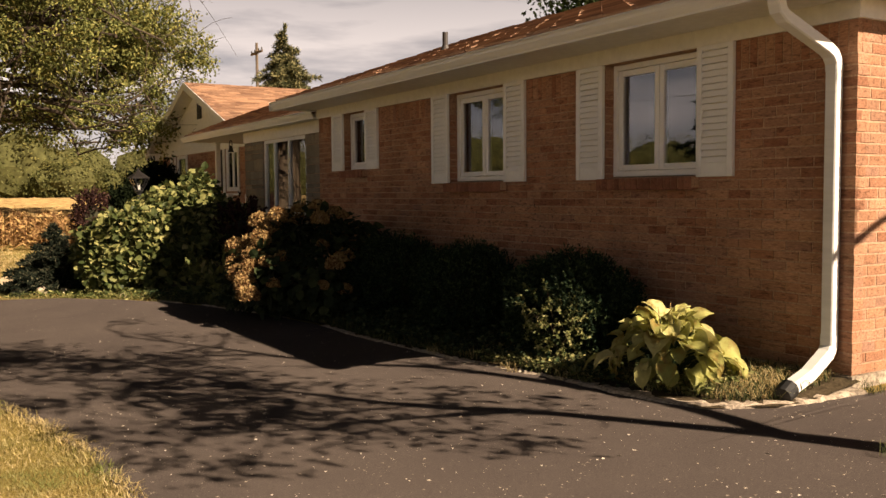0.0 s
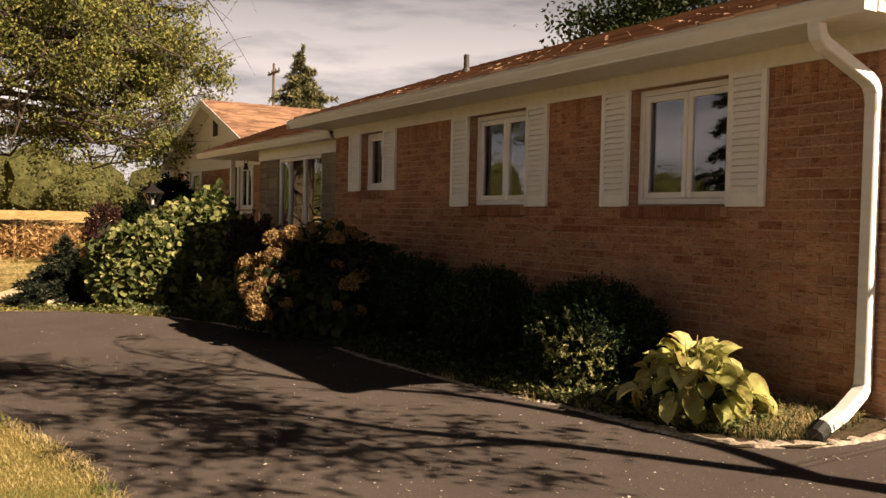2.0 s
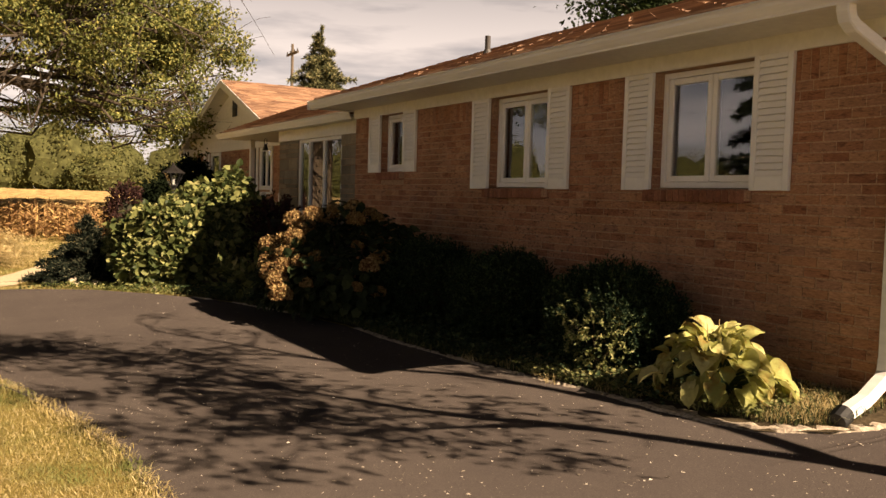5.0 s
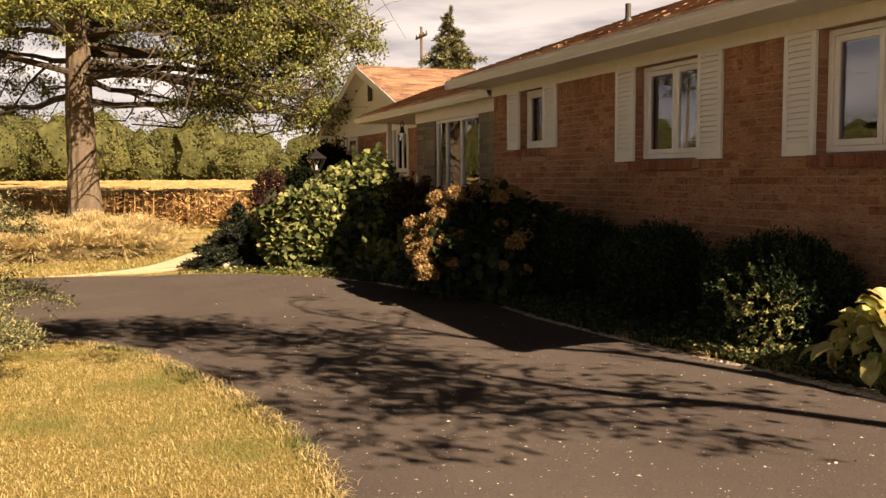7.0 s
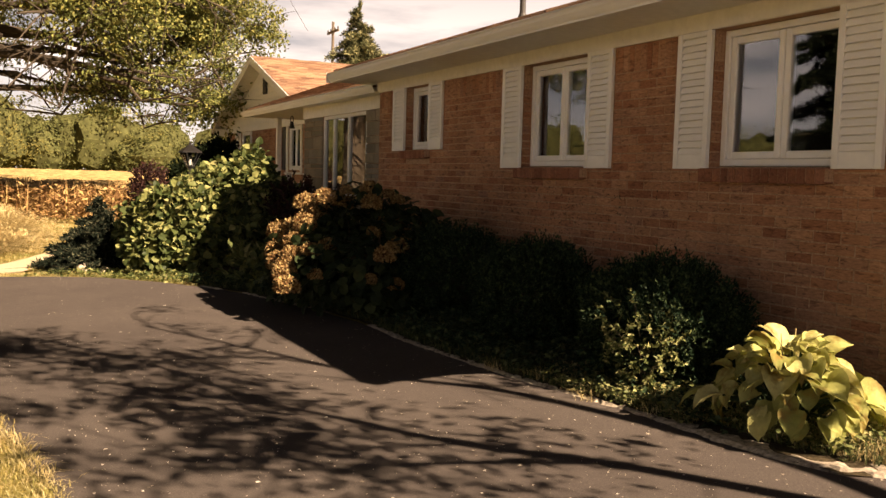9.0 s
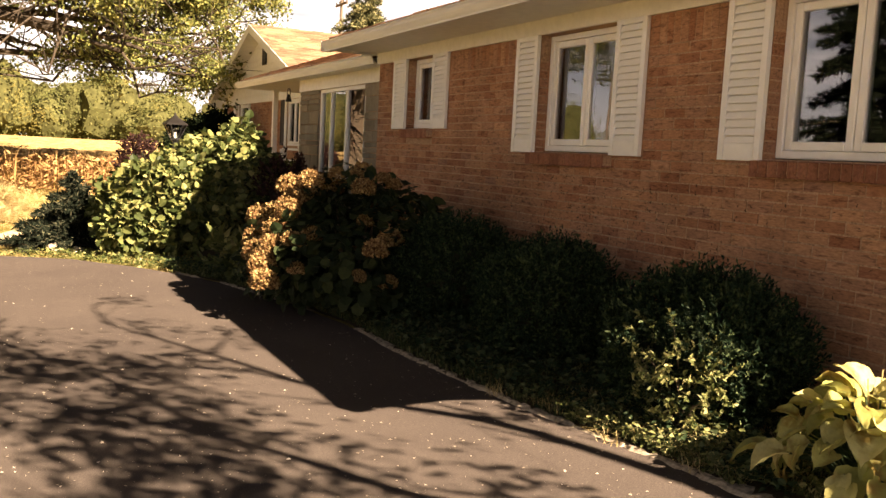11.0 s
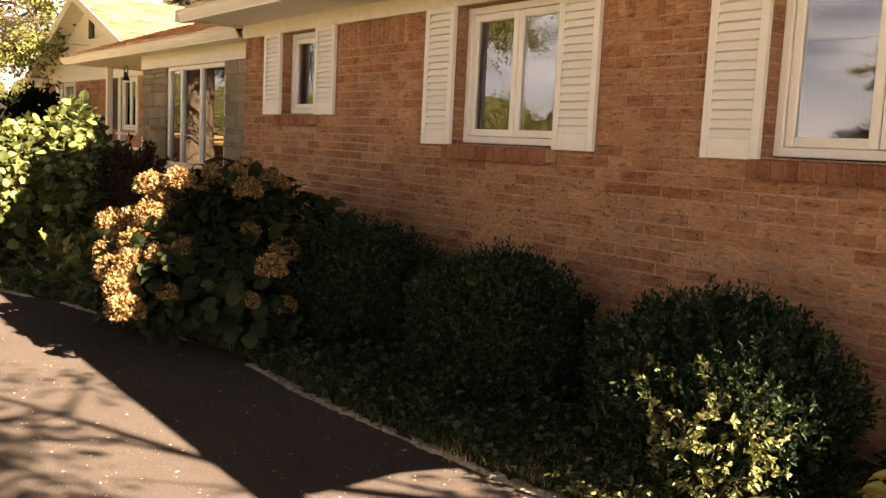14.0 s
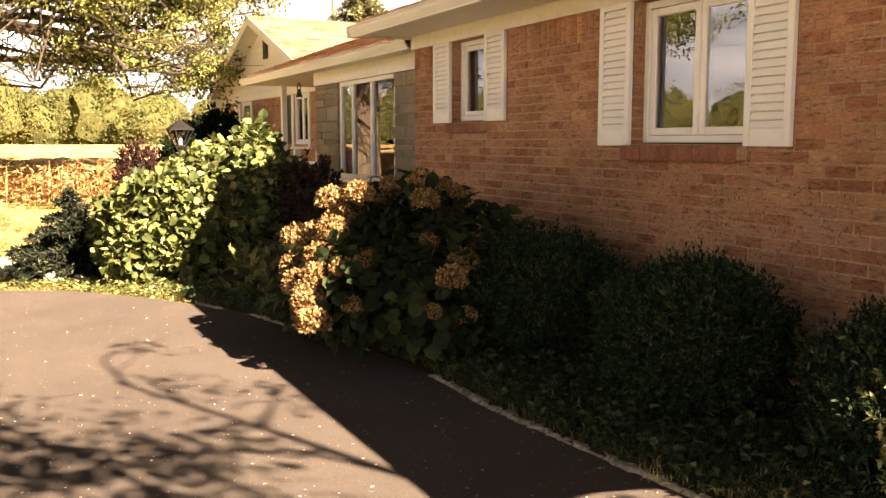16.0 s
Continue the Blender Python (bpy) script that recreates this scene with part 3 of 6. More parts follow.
for s in (-1, 1):
    slab(bm, [(6.35, GY, GZ), (6.35, GY + s * GH, GZ - GS * GH), (11.4, GY + s * GH, GZ - GS * GH), (11.4, GY, GZ)][::s], 0.06)
roof_wing = tagged(mesh_object("roof_wing", bm, M_SHINGLES), "sunlit gabled roof of the wing with orange-brown shingles", "roof", kind="structure")

# gable siding, rake boards and soffits
bm = bmesh.new()
lap = 0.14
z = 2.6
while z < GZ - 0.12:
    h = (GZ - 0.08 - z) / GS
    h2 = max((GZ - 0.08 - z - lap) / GS, 0.02)
    a, b = min(h, 3.9), min(h2, 3.9)
    vs = [bm.verts.new(p) for p in ((GX - 0.02, GY - a, z), (GX - 0.02, GY + a, z), (GX - 0.006, GY + b, min(z + lap, GZ - 0.08)), (GX - 0.006, GY - b, min(z + lap, GZ - 0.08)))]
    bk = [bm.verts.new((GX + 0.1, v.co.y, v.co.z)) for v in vs]
    bm.faces.new(vs)
    for i in range(4):
        bm.faces.new((vs[i], bk[i], bk[(i + 1) % 4], vs[(i + 1) % 4]))
    z += lap
back = [(-3.9, 2.58), (3.9, 2.58), (3.9, GZ - 0.07 - GS * 3.9), (0, GZ - 0.07), (-3.9, GZ - 0.07 - GS * 3.9)]
bm.faces.new([bm.verts.new((GX - 0.003, GY + a, b)) for a, b in back])
bmesh.ops.recalc_face_normals(bm, faces=bm.faces[:])
siding = tagged(mesh_object("gable_siding", bm, M_SIDING), "white lap siding in the gable", "siding", kind="structure")
for s in (-1, 1):
    bm = bmesh.new()
    vs = []
    for x in (6.325, 6.352):
        for d, up in ((0, -0.0), (GH + 0.02, 0.0)):
            zt = GZ - GS * d + 0.01
            vs.append([bm.verts.new((x, GY + s * d, zt)), bm.verts.new((x, GY + s * d, zt - 0.19))])
    bm.faces.new((vs[0][0], vs[1][0], vs[1][1], vs[0][1]))
    bm.faces.new((vs[2][0], vs[2][1], vs[3][1], vs[3][0]))
    bm.faces.new((vs[0][0], vs[2][0], vs[3][0], vs[1][0]))
    bm.faces.new((vs[0][1], vs[1][1], vs[3][1], vs[2][1]))
    bm.faces.new((vs[1][0], vs[3][0], vs[3][1], vs[1][1]))
    bmesh.ops.recalc_face_normals(bm, faces=bm.faces[:])
    tagged(mesh_object("trim", bm, M_WHITE), "white rake board along the gable", "trim", kind="structure")
    bm = bmesh.new()
    slab(bm, [(6.354, GY, GZ - 0.075), (6.354, GY + s * GH, GZ - GS * GH - 0.075), (GX - 0.01, GY + s * GH, GZ - GS * GH - 0.075), (GX - 0.01, GY, GZ - 0.075)], 0.02)
    tagged(mesh_object("soffit", bm, M_WHITE), "white boarded soffit under the gable's overhang", "soffit", kind="structure")
bm = boxed(6.36, GX, 26.92, GY + GH, 2.5, 2.7)
tagged(mesh_object("soffit_return", bm, M_WHITE), "white boxed return at the gable's foot", "soffit", kind="structure")


# frieze, soffit, fascia and gutters
def gutter_profile(x, z):
    """An ogee trough, its front to -x, top back edge at (x, z)."""
    return [(x, z), (x - 0.105, z - 0.004), (x - 0.112, z - 0.016), (x - 0.1, z - 0.03), (x - 0.098, z - 0.05), (x - 0.078, z - 0.085), (x - 0.066, z - 0.1), (x - 0.066, z - 0.115), (x, z - 0.115), (x, z - 0.1),
            (x - 0.05, z - 0.1), (x - 0.085, z - 0.05), (x - 0.095, z - 0.014), (x, z - 0.01)]


bm = bmesh.new()
box(bm, WX - 0.022, WX + 0.012, Y0 - 0.02, Y1 + 0.03, TOP, 2.626)
frieze = tagged(mesh_object("frieze_board", bm, M_WHITE), "white painted frieze board over the brick", "trim", kind="structure")
bm = boxed(WX - 0.02, 10.6, Y0 - 0.022, Y0 + 0.012, TOP + 0.003, 2.624)
tagged(mesh_object("frieze_board_end", bm, M_WHITE), "white painted frieze board on the end wall", "trim", kind="structure")
bm = bmesh.new()
box(bm, EX + 0.03, WX + 0.02, HY + 0.03, ME - 0.01, 2.627, 2.642)
box(bm, WX + 0.022, 10.9, HY + 0.03, Y0 + 0.02, 2.627, 2.642)
soffit = tagged(mesh_object("soffit_main", bm, M_WHITE), "white soffit under the eaves", "soffit", kind="structure")
bm = bmesh.new()
box(bm, EX + 0.005, EX + 0.028, HY + 0.02, ME, 2.6, EZ - 0.01)
box(bm, EX + 0.03, BX, HY + 0.005, HY + 0.028, 2.6, EZ - 0.01)
fascia = tagged(mesh_object("fascia", bm, M_WHITE), "white fascia board at the eaves", "trim", kind="structure")
bm = bmesh.new()
vs = []
for y in (ME, ME + 0.025):
    vs.append([bm.verts.new(p) for p in ((EX, y, EZ + 0.005), (EX, y, 2.605), (WX + 0.02, y, 2.605), (RX, y, RZ - 0.16), (RX, y, RZ + 0.005))])
for i in range(5):
    bm.faces.new((vs[0][i], vs[1][i], vs[1][(i + 1) % 5], vs[0][(i + 1) % 5]))
bm.faces.new(vs[0][::-1])
bm.faces.new(vs[1])
bmesh.ops.recalc_face_normals(bm, faces=bm.faces[:])
tagged(mesh_object("trim_roof_step", bm, M_WHITE), "white boarding where the main roof steps above the entry", "trim", kind="structure")

gutter = thing("gutter", "white aluminium ogee gutter along the main eave", "gutter", kind="structure")
bm = bmesh.new()
extrude_y(bm, gutter_profile(EX + 0.003, EZ - 0.012), HY, ME + 0.02)
part("trough", bm, M_GUTTER, gutter)
for y in (HY - 0.004, ME + 0.02):
    part("end_cap", boxed(EX - 0.108, EX, y, y + 0.004, EZ - 0.127, EZ - 0.012), M_GUTTER, gutter)
gutter2 = thing("gutter", "white aluminium gutter along the entry eave", "gutter", kind="structure")
bm = bmesh.new()
extrude_y(bm, gutter_profile(NX + 0.003, NZ - 0.012), ME + 0.03, 18.2)
part("trough", bm, M_GUTTER, gutter2)
bm = boxed(NX + 0.005, NX + 0.028, ME + 0.03, 18.19, 2.53, NZ - 0.012)
tagged(mesh_object("fascia_entry", bm, M_WHITE), "white fascia board of the entry roof", "trim", kind="structure")
bm = bmesh.new()
box(bm, NX + 0.03, SX, ME + 0.03, STONE_END, 2.55, 2.565)
box(bm, NX + 0.03, GX, STONE_END, 18.45, 2.55, 2.565)
tagged(mesh_object("soffit_entry", bm, M_WHITE), "white soffit and porch ceiling", "soffit", kind="structure")
bm = boxed(SX - 0.022, SX + 0.015, Y1 + 0.03, STONE_END + 0.02, 2.372, 2.548)
tagged(mesh_object("frieze_board_entry", bm, M_WHITE), "white frieze board above the picture window", "trim", kind="structure")
bm = boxed(GX - 0.025, GX, STONE_END, 26.9, 2.563, 2.68)
tagged(mesh_object("frieze_board_wing", bm, M_WHITE), "white band board on the wing", "trim", kind="structure")

# gable louvre
vent = thing("gable_vent", "small dark louvred vent high in the gable", "vent", at=(GX - 0.03, 22.98, 3.67))
part("frame", boxed(-0.02, 0.02, -0.16, 0.16, -0.24, 0.24, 0.006), M_IRON, vent)
for k in range(6):
    bm = boxed(-0.012, 0.012, -0.13, 0.13, -0.006, 0.006)
    bmesh.ops.rotate(bm, verts=bm.verts, matrix=Matrix.Rotation(0.7, 3, "Y"))
    bmesh.ops.translate(bm, verts=bm.verts, vec=(-0.026, 0, -0.19 + k * 0.076))
    part("slat", bm, M_LEAD, vent)

# vent pipe on the roof
pipe = thing("vent_pipe", "grey metal vent pipe with flashing on the shingles", "vent pipe", at=(6.05, 9.8, EZ + SL * (6.05 - EX)))
bm = bmesh.new()
tube(bm, [(0, 0, -0.05), (0, 0, 0.1), (0, 0, 0.24)], [0.04, 0.036, 0.036], 12)
part("pipe", bm, M_LEAD, pipe)
bm = bmesh.new()
tube(bm, [(0, 0, -0.06), (0, 0, 0.03), (0, 0, 0.07)], [0.09, 0.055, 0.042], 12)
part("flashing", bm, M_LEAD, pipe)


# ---- windows and shutters ----
def house_window(n, x, y0, y1, z0, z1, sashes, label, deep=0.09):
    """A white vinyl window in an opening of a wall that faces -x."""
    w = thing("window_%d" % n, label, "window", kind="structure", at=(x + deep, y0, z0))
    W, H = y1 - y0, z1 - z0
    f = 0.045
    bm = bmesh.new()
    for a in ((0, f, 0, H), (W - f, W, 0, H), (f, W - f, 0, f), (f, W - f, H - f, H)):
        box(bm, 0, 0.07, *a)
    bmesh.ops.bevel(bm, geom=bm.edges[:], offset=0.004, segments=1, affect="EDGES")
    part("window_frame", bm, M_VINYL, w)
    step = (W - 2 * f) / sashes
    for i in range(sashes):
        a, b = f + i * step + 0.003, f + (i + 1) * step - 0.003
        s = 0.048 if sashes > 1 else 0.04
        bm = bmesh.new()
        zz0, zz1 = f + 0.003, H - f - 0.003
        for q in ((a, a + s, zz0, zz1), (b - s, b, zz0, zz1), (a + s, b - s, zz0, zz0 + s), (a + s, b - s, zz1 - s, zz1)):
            box(bm, 0.014, 0.055, *q)
        bmesh.ops.bevel(bm, geom=bm.edges[:], offset=0.005, segments=1, affect="EDGES")
        sash = part("sash", bm, M_VINYL, w)
        p = part("pane", boxed(0.03, 0.036, a + s - 0.004, b - s + 0.004, zz0 + s - 0.004, zz1 - s + 0.004), M_GLASS, sash)
        p.visible_shadow = False
    return w


def brick_sill(x, y0, y1, z, label):
    sill = thing("window_sill", label, "window sill", kind="structure", at=(x, y0, z))
    n = max(4, round((y1 - y0) / 0.0677))
    st = (y1 - y0) / n
    bm = boxed(-0.066, 0.1, 0.0, y1 - y0, -0.088, -0.012)
    part("mortar_bed", bm, M_MORTAR, sill)
    me = None
    for i in range(n):
        if me is None:
            bm = boxed(-0.075, 0.1, 0.003, st - 0.003, -0.092, 0.0, 0.004)
            for v in bm.verts:
                v.co.z -= 0.012 * (v.co.x < 0)
            first = part("brick", bm, M_SILL, sill)
            me = first.data
            first.location.y = 0
        else:
            o = new("brick", me)
            o.parent = sill
            o.location = (0.004 * random.random(), i * st, 0)
    return sill


for n, (a, b, c, d) in enumerate(OPEN, 1):
    house_window(n, WX, a, b, c + 0.008, d, 2 if n < 3 else 1, "white vinyl casement window with clear reflecting glass" if n < 3 else "small white single-pane window with dark glass")
    brick_sill(WX, a + 0.005, b + 0.035, c, "sill of red-brown bricks set on edge")


def shutter(width, height, slats):
    """A louvred shutter, its back at x = 0, foot at z = 0."""
    s = thing("shutter", "white louvred vinyl shutter fixed to the brick beside a window", "shutter", "window shutters")
    t, st = 0.034, 0.046
    part("stile", boxed(-t, 0, 0, st, 0, height, 0.003), M_SHUTTER, s)
    part("stile", boxed(-t, 0, width - st, width, 0, height, 0.003), M_SHUTTER, s)
    part("rail", boxed(-t + 0.002, 0, st, width - st, 0, 0.1, 0.003), M_SHUTTER, s)
    part("rail", boxed(-t + 0.002, 0, st, width - st, height - 0.035, height, 0.003), M_SHUTTER, s)
    part("backing", boxed(-0.004, 0, st, width - st, 0.1, height - 0.035), M_SHUTTER, s)
    gap = (height - 0.137) / slats
    me = None
    for k in range(slats):
        if me is None:
            bm = bmesh.new()
            extrude_y(bm, [(-0.03, 0.0), (-0.031, 0.003), (-0.019, gap - 0.009), (-0.0045, gap - 0.004), (-0.0045, 0.0)], st, width - st)
            o = part("slat", bm, M_SHUTTER, s)
            me = o.data
        else:
            o = new("slat", me)
            o.parent = s
        o.location.z = 0.101 + k * gap
    return s


big = shutter(0.33, 0.935, 17)
big.location = (WX - 0.001, 4.27, 1.568)
copy_thing(big, pose(WX - 0.001, 5.612, 1.566))
copy_thing(big, pose(WX - 0.001, 6.685, 1.568))
copy_thing(big, pose(WX - 0.001, 8.032, 1.568))
small = shutter(0.33, 0.735, 14)
small.location = (WX - 0.001, 9.65, 1.768)
copy_thing(small, pose(WX - 0.001, 10.632, 1.768))

# picture window in the stone
pw = thing("window_4", "tall white-framed picture window of three lights in the stone wall", "window", kind="structure", at=(SX + 0.05, PIC[0], PIC[2]))
W, H = PIC[1] - PIC[0], PIC[3] - PIC[2]
bm = bmesh.new()
for a in ((0, 0.06, 0, H), (W - 0.06, W, 0, H), (0.06, W - 0.06, 0, 0.06), (0.05, W - 0.05, H - 0.05, H), (0.72, 0.775, 0.06, H - 0.05), (1.36, 1.4, 0.06, H - 0.05)):
    box(bm, -0.03, 0.05, *a)
bmesh.ops.bevel(bm, geom=bm.edges[:], offset=0.005, segments=1, affect="EDGES")
part("window_frame", bm, M_VINYL, pw)
for a, b in ((0.05, 0.72), (0.775, 1.36), (1.4, W - 0.05)):
    p = part("pane", boxed(0.0, 0.006, a, b, 0.06, H - 0.05), M_GLASS, pw)
    p.visible_shadow = False
part("window_sill", boxed(-0.1, 0.06, -0.04, W + 0.04, -0.045, 0.0, 0.006), M_VINYL, pw)
for n, (a, b, c, d) in enumerate(WING, 5):
    w = house_window(n, GX, a, b, c, d, n - 4, "narrow white-trimmed window of the wing, dark inside", 0.02)
    for y in (a - 0.12, b):
        part("trim", boxed(-0.05, -0.02, y - a, y - a + 0.12, -0.05, d - c, 0.004), M_WHITE, w)
    part("window_sill", boxed(-0.08, 0.0, -0.14, b - a + 0.14, -0.1, -0.052, 0.006), M_WHITE, w)
for y, mat, tone in ((25.72, M_SHUTTER, "white"), (21.2, M_LEAD, "dark brown")):
    o = thing("shutter", tone + " narrow shutter beside a window of the wing", "shutter", at=(GX - 0.008, y, 1.55))
    part("stile", boxed(-0.03, 0, 0, 0.04, 0, 1.0, 0.003), mat, o)
    part("stile", boxed(-0.03, 0, 0.22, 0.26, 0, 1.0, 0.003), mat, o)
    part("rail", boxed(-0.03, 0, 0.04, 0.22, 0, 0.06, 0.003), mat, o)
    part("rail", boxed(-0.03, 0, 0.04, 0.22, 0.94, 1.0, 0.003), mat, o)
    part("panel", boxed(-0.014, 0, 0.04, 0.22, 0.06, 0.94), mat, o)

# ---- downspout ----
spout = thing("downspout", "white square aluminium downspout with elbows at the house corner", "downspout", at=(0, 0, 0))


def square_pipe(bm, pts, wx, wy):
    rings = []
    for i, p in enumerate(pts):
        p = Vector(p)
        d = (Vector(pts[min(i + 1, len(pts) - 1)]) - Vector(pts[max(i - 1, 0)])).normalized()
        s = Vector((0, 1, 0))
        s = (s - d * s.dot(d)).normalized()
        u = d.cross(s)
        rings.append([bm.verts.new(p + s * a * wy / 2 + u * b * wx / 2) for a, b in ((-1, -0.8), (-0.8, -1), (0.8, -1), (1, -0.8), (1, 0.8), (0.8, 1), (-0.8, 1), (-1, 0.8))])
    for r0, r1 in zip(rings, rings[1:]):
        for k in range(8):
            bm.faces.new((r0[k], r0[(k + 1) % 8], r1[(k + 1) % 8], r1[k]))
    bm.faces.new(rings[0])
    bm.faces.new(rings[-1][::-1])
    bmesh.ops.recalc_face_normals(bm, faces=bm.faces[:])


DY = 3.475
bm = bmesh.new()
square_pipe(bm, [(4.4, DY, 2.62), (4.4, DY, 2.56), (4.415, DY, 2.515), (4.46, DY, 2.48), (4.86, DY, 2.33), (4.91, DY, 2.3), (4.945, DY, 2.25), (4.95, DY, 2.2)], 0.075, 0.085)
part("elbow", bm, M_GUTTER, spout)
bm = bmesh.new()
square_pipe(bm, [(4.95, DY, 2.21), (4.95, DY, 1.4), (4.95, DY, 0.55)], 0.07, 0.08)
part("pipe", bm, M_GUTTER, spout)
bm = bmesh.new()
square_pipe(bm, [(4.95, DY, 0.56), (4.945, DY, 0.48), (4.9, DY - 0.01, 0.44), (4.72, DY - 0.02, 0.335), (4.5, DY - 0.03, 0.262)], 0.075, 0.085)
part("outlet", bm, M_GUTTER, spout)
# a stub of black ribbed drain hose over the pipe's end
bm = bmesh.new()
hose = [(4.525 - 0.012 * k, DY - 0.03 - 0.004 * k, 0.272 - 0.003 * k) for k in range(10)]
tube(bm, hose, [0.052 if k % 2 else 0.062 for k in range(10)], 12)
part("drain_hose", bm, M_IRON, spout, "black ribbed plastic drain hose on the pipe's end")


# ---- shrubs ----
def stems(parent, base, tips, mat, r=0.012):
    bm = bmesh.new()
    for t in tips:
        b = Vector(base) + Vector((random.uniform(-0.05, 0.05), random.uniform(-0.05, 0.05), 0))
        m = b.lerp(Vector(t), 0.55) + Vector((0, 0, 0.06))
        tube(bm, [b, m, t], [r, r * 0.7, r * 0.35], 5)
    return tagged(part("stems", bm, mat, parent), kind="stuff")


def box_shrub(seed, x, y, rx, ry, h, n, label, mat=M_BOX, leaf=(0.028, 0.012), group="foundation shrubs", name="shrub", lumps=0.1):
    """A clipped, rounded evergreen: a dense shell of small leaves on twigs."""
    rng = np.random.default_rng(seed)
    z = bed_z(x, y) if x > 2.7 else ground_z(x, y)
    s = thing(name, label, "shrub", group, at=(x, y, z))
    run = 12
    b, bo = dome(rng, n // run, (0, 0, h * 0.42), (rx, ry, h * 0.58), 0.34, lumps, 2.6, -0.75)
    keep = b[:, 2] > 0.02
    b, bo = b[keep], bo[keep]
    sprig = scatter_axis(rng, bo, 0.5, 0.55)
    step = np.tile(np.arange(run), len(b))[:, None]
    out = np.repeat(bo, run, axis=0)
    lead = np.repeat(sprig, run, axis=0)
    p = np.repeat(b, run, axis=0) + lead * step * leaf[0] * 0.22
    ax = unit(lead * 0.7 + rng.normal(size=out.shape) * 0.75)
    nn = unit(rng.normal(size=ax.shape) * 0.7 + lead + out * 0.6)
    # sprigs that stand out of the clipped outline
    k = n // 60
    q, o2 = dome(rng, k, (0, 0, h * 0.42), (rx * 1.03, ry * 1.03, h * 0.6), 0.05, lumps, 2.6, 0.0)
    pts, axs = [], []
    for b, o in zip(q, o2):
        d = unit((o + np.array([0, 0, 0.8]) + rng.normal(size=3) * 0.3)[None])[0]
        for j in range(9):
            pts.append(b + d * 0.012 * j)
            axs.append(d + rng.normal(size=3) * 0.7)
    pts, axs = np.array(pts), np.array(axs)
    m = len(p) + len(pts)
    quick_leaves("foliage", np.concatenate([p, pts]), np.concatenate([ax, axs]), np.concatenate([nn, rng.normal(size=axs.shape)]), leaf[0] * rng.uniform(0.7, 1.4, m), leaf[1] * rng.uniform(0.8, 1.3, m), mat, s)
    tips = [(rx * 0.6 * math.cos(a), ry * 0.6 * math.sin(a), h * 0.6) for a in [k * 0.7 for k in range(9)]]
    stems(s, (0, 0, -0.02), tips, M_BARK)
    # solid dark ball: the shade behind the leaves is put into its colour
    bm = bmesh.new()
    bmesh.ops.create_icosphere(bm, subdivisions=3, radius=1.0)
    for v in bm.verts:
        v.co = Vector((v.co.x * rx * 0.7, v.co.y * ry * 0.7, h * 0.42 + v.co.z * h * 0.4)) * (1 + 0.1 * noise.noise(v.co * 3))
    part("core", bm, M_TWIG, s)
    return s


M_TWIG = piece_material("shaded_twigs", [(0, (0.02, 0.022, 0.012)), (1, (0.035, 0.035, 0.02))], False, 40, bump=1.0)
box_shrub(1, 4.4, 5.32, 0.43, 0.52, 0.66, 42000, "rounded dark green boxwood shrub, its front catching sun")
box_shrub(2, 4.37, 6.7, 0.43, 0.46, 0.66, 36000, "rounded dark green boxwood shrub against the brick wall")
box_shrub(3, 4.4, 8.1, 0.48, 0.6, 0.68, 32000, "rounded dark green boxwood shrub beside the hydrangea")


def sunlit_patch(seed, x, y, z, radii, n, label):
    """Thin loose sprays of pale small leaves, added to brighten a neighbour's sunlit patch."""
    rng = np.random.default_rng(seed)
    g = bed_z(x, y)
    s = thing("euonymus", label, "shrub", "foundation shrubs", at=(x, y, g))
    c, o = dome(rng, n // 14, (0, 0, z - g), radii, 0.5, 0.25, 2.2, -0.9)
    keep = np.array([noise.noise(Vector(v * 7.0) + Vector((3, 1, 0))) for v in c]) > -0.22
    c, o = c[keep], o[keep]
    lead = np.repeat(scatter_axis(rng, o, 0.7, 0.4), 14, axis=0)
    p = np.repeat(c, 14, axis=0) + lead * np.tile(np.arange(14), len(c))[:, None] * 0.0065
    leaf_mesh("foliage", p, unit(lead * 0.6 + rng.normal(size=p.shape) * 0.7), unit(rng.normal(size=p.shape) * 0.5 + lead + [0, 0, 0.5]), 0.03 * rng.uniform(0.6, 1.4, len(p)), 0.017 * rng.uniform(0.8, 1.2, len(p)), M_VARI, s)
    stems(s, (0.08, 0.02, -0.02), [tuple(v) for v in c[::6]], M_BARK, 0.006)
    return s


sunlit_patch(4, 4.03, 5.11, 0.53, (0.13, 0.25, 0.21), 2000, "thin loose pale yellow-green leaves brightening the boxwood's sunlit front")


def mop_head(rng, centre, r):
    """A domed flower head of many small dry petals."""
    n = 700
    d = unit(rng.normal(size=(n, 3)))
    d[:, 2] = np.abs(d[:, 2]) * 1.2 - 0.45
    d = unit(d)
    p = np.asarray(centre) + d * r * np.array([1, 1, 0.9]) * rng.uniform(0.82, 1.06, (n, 1))
    return p, d


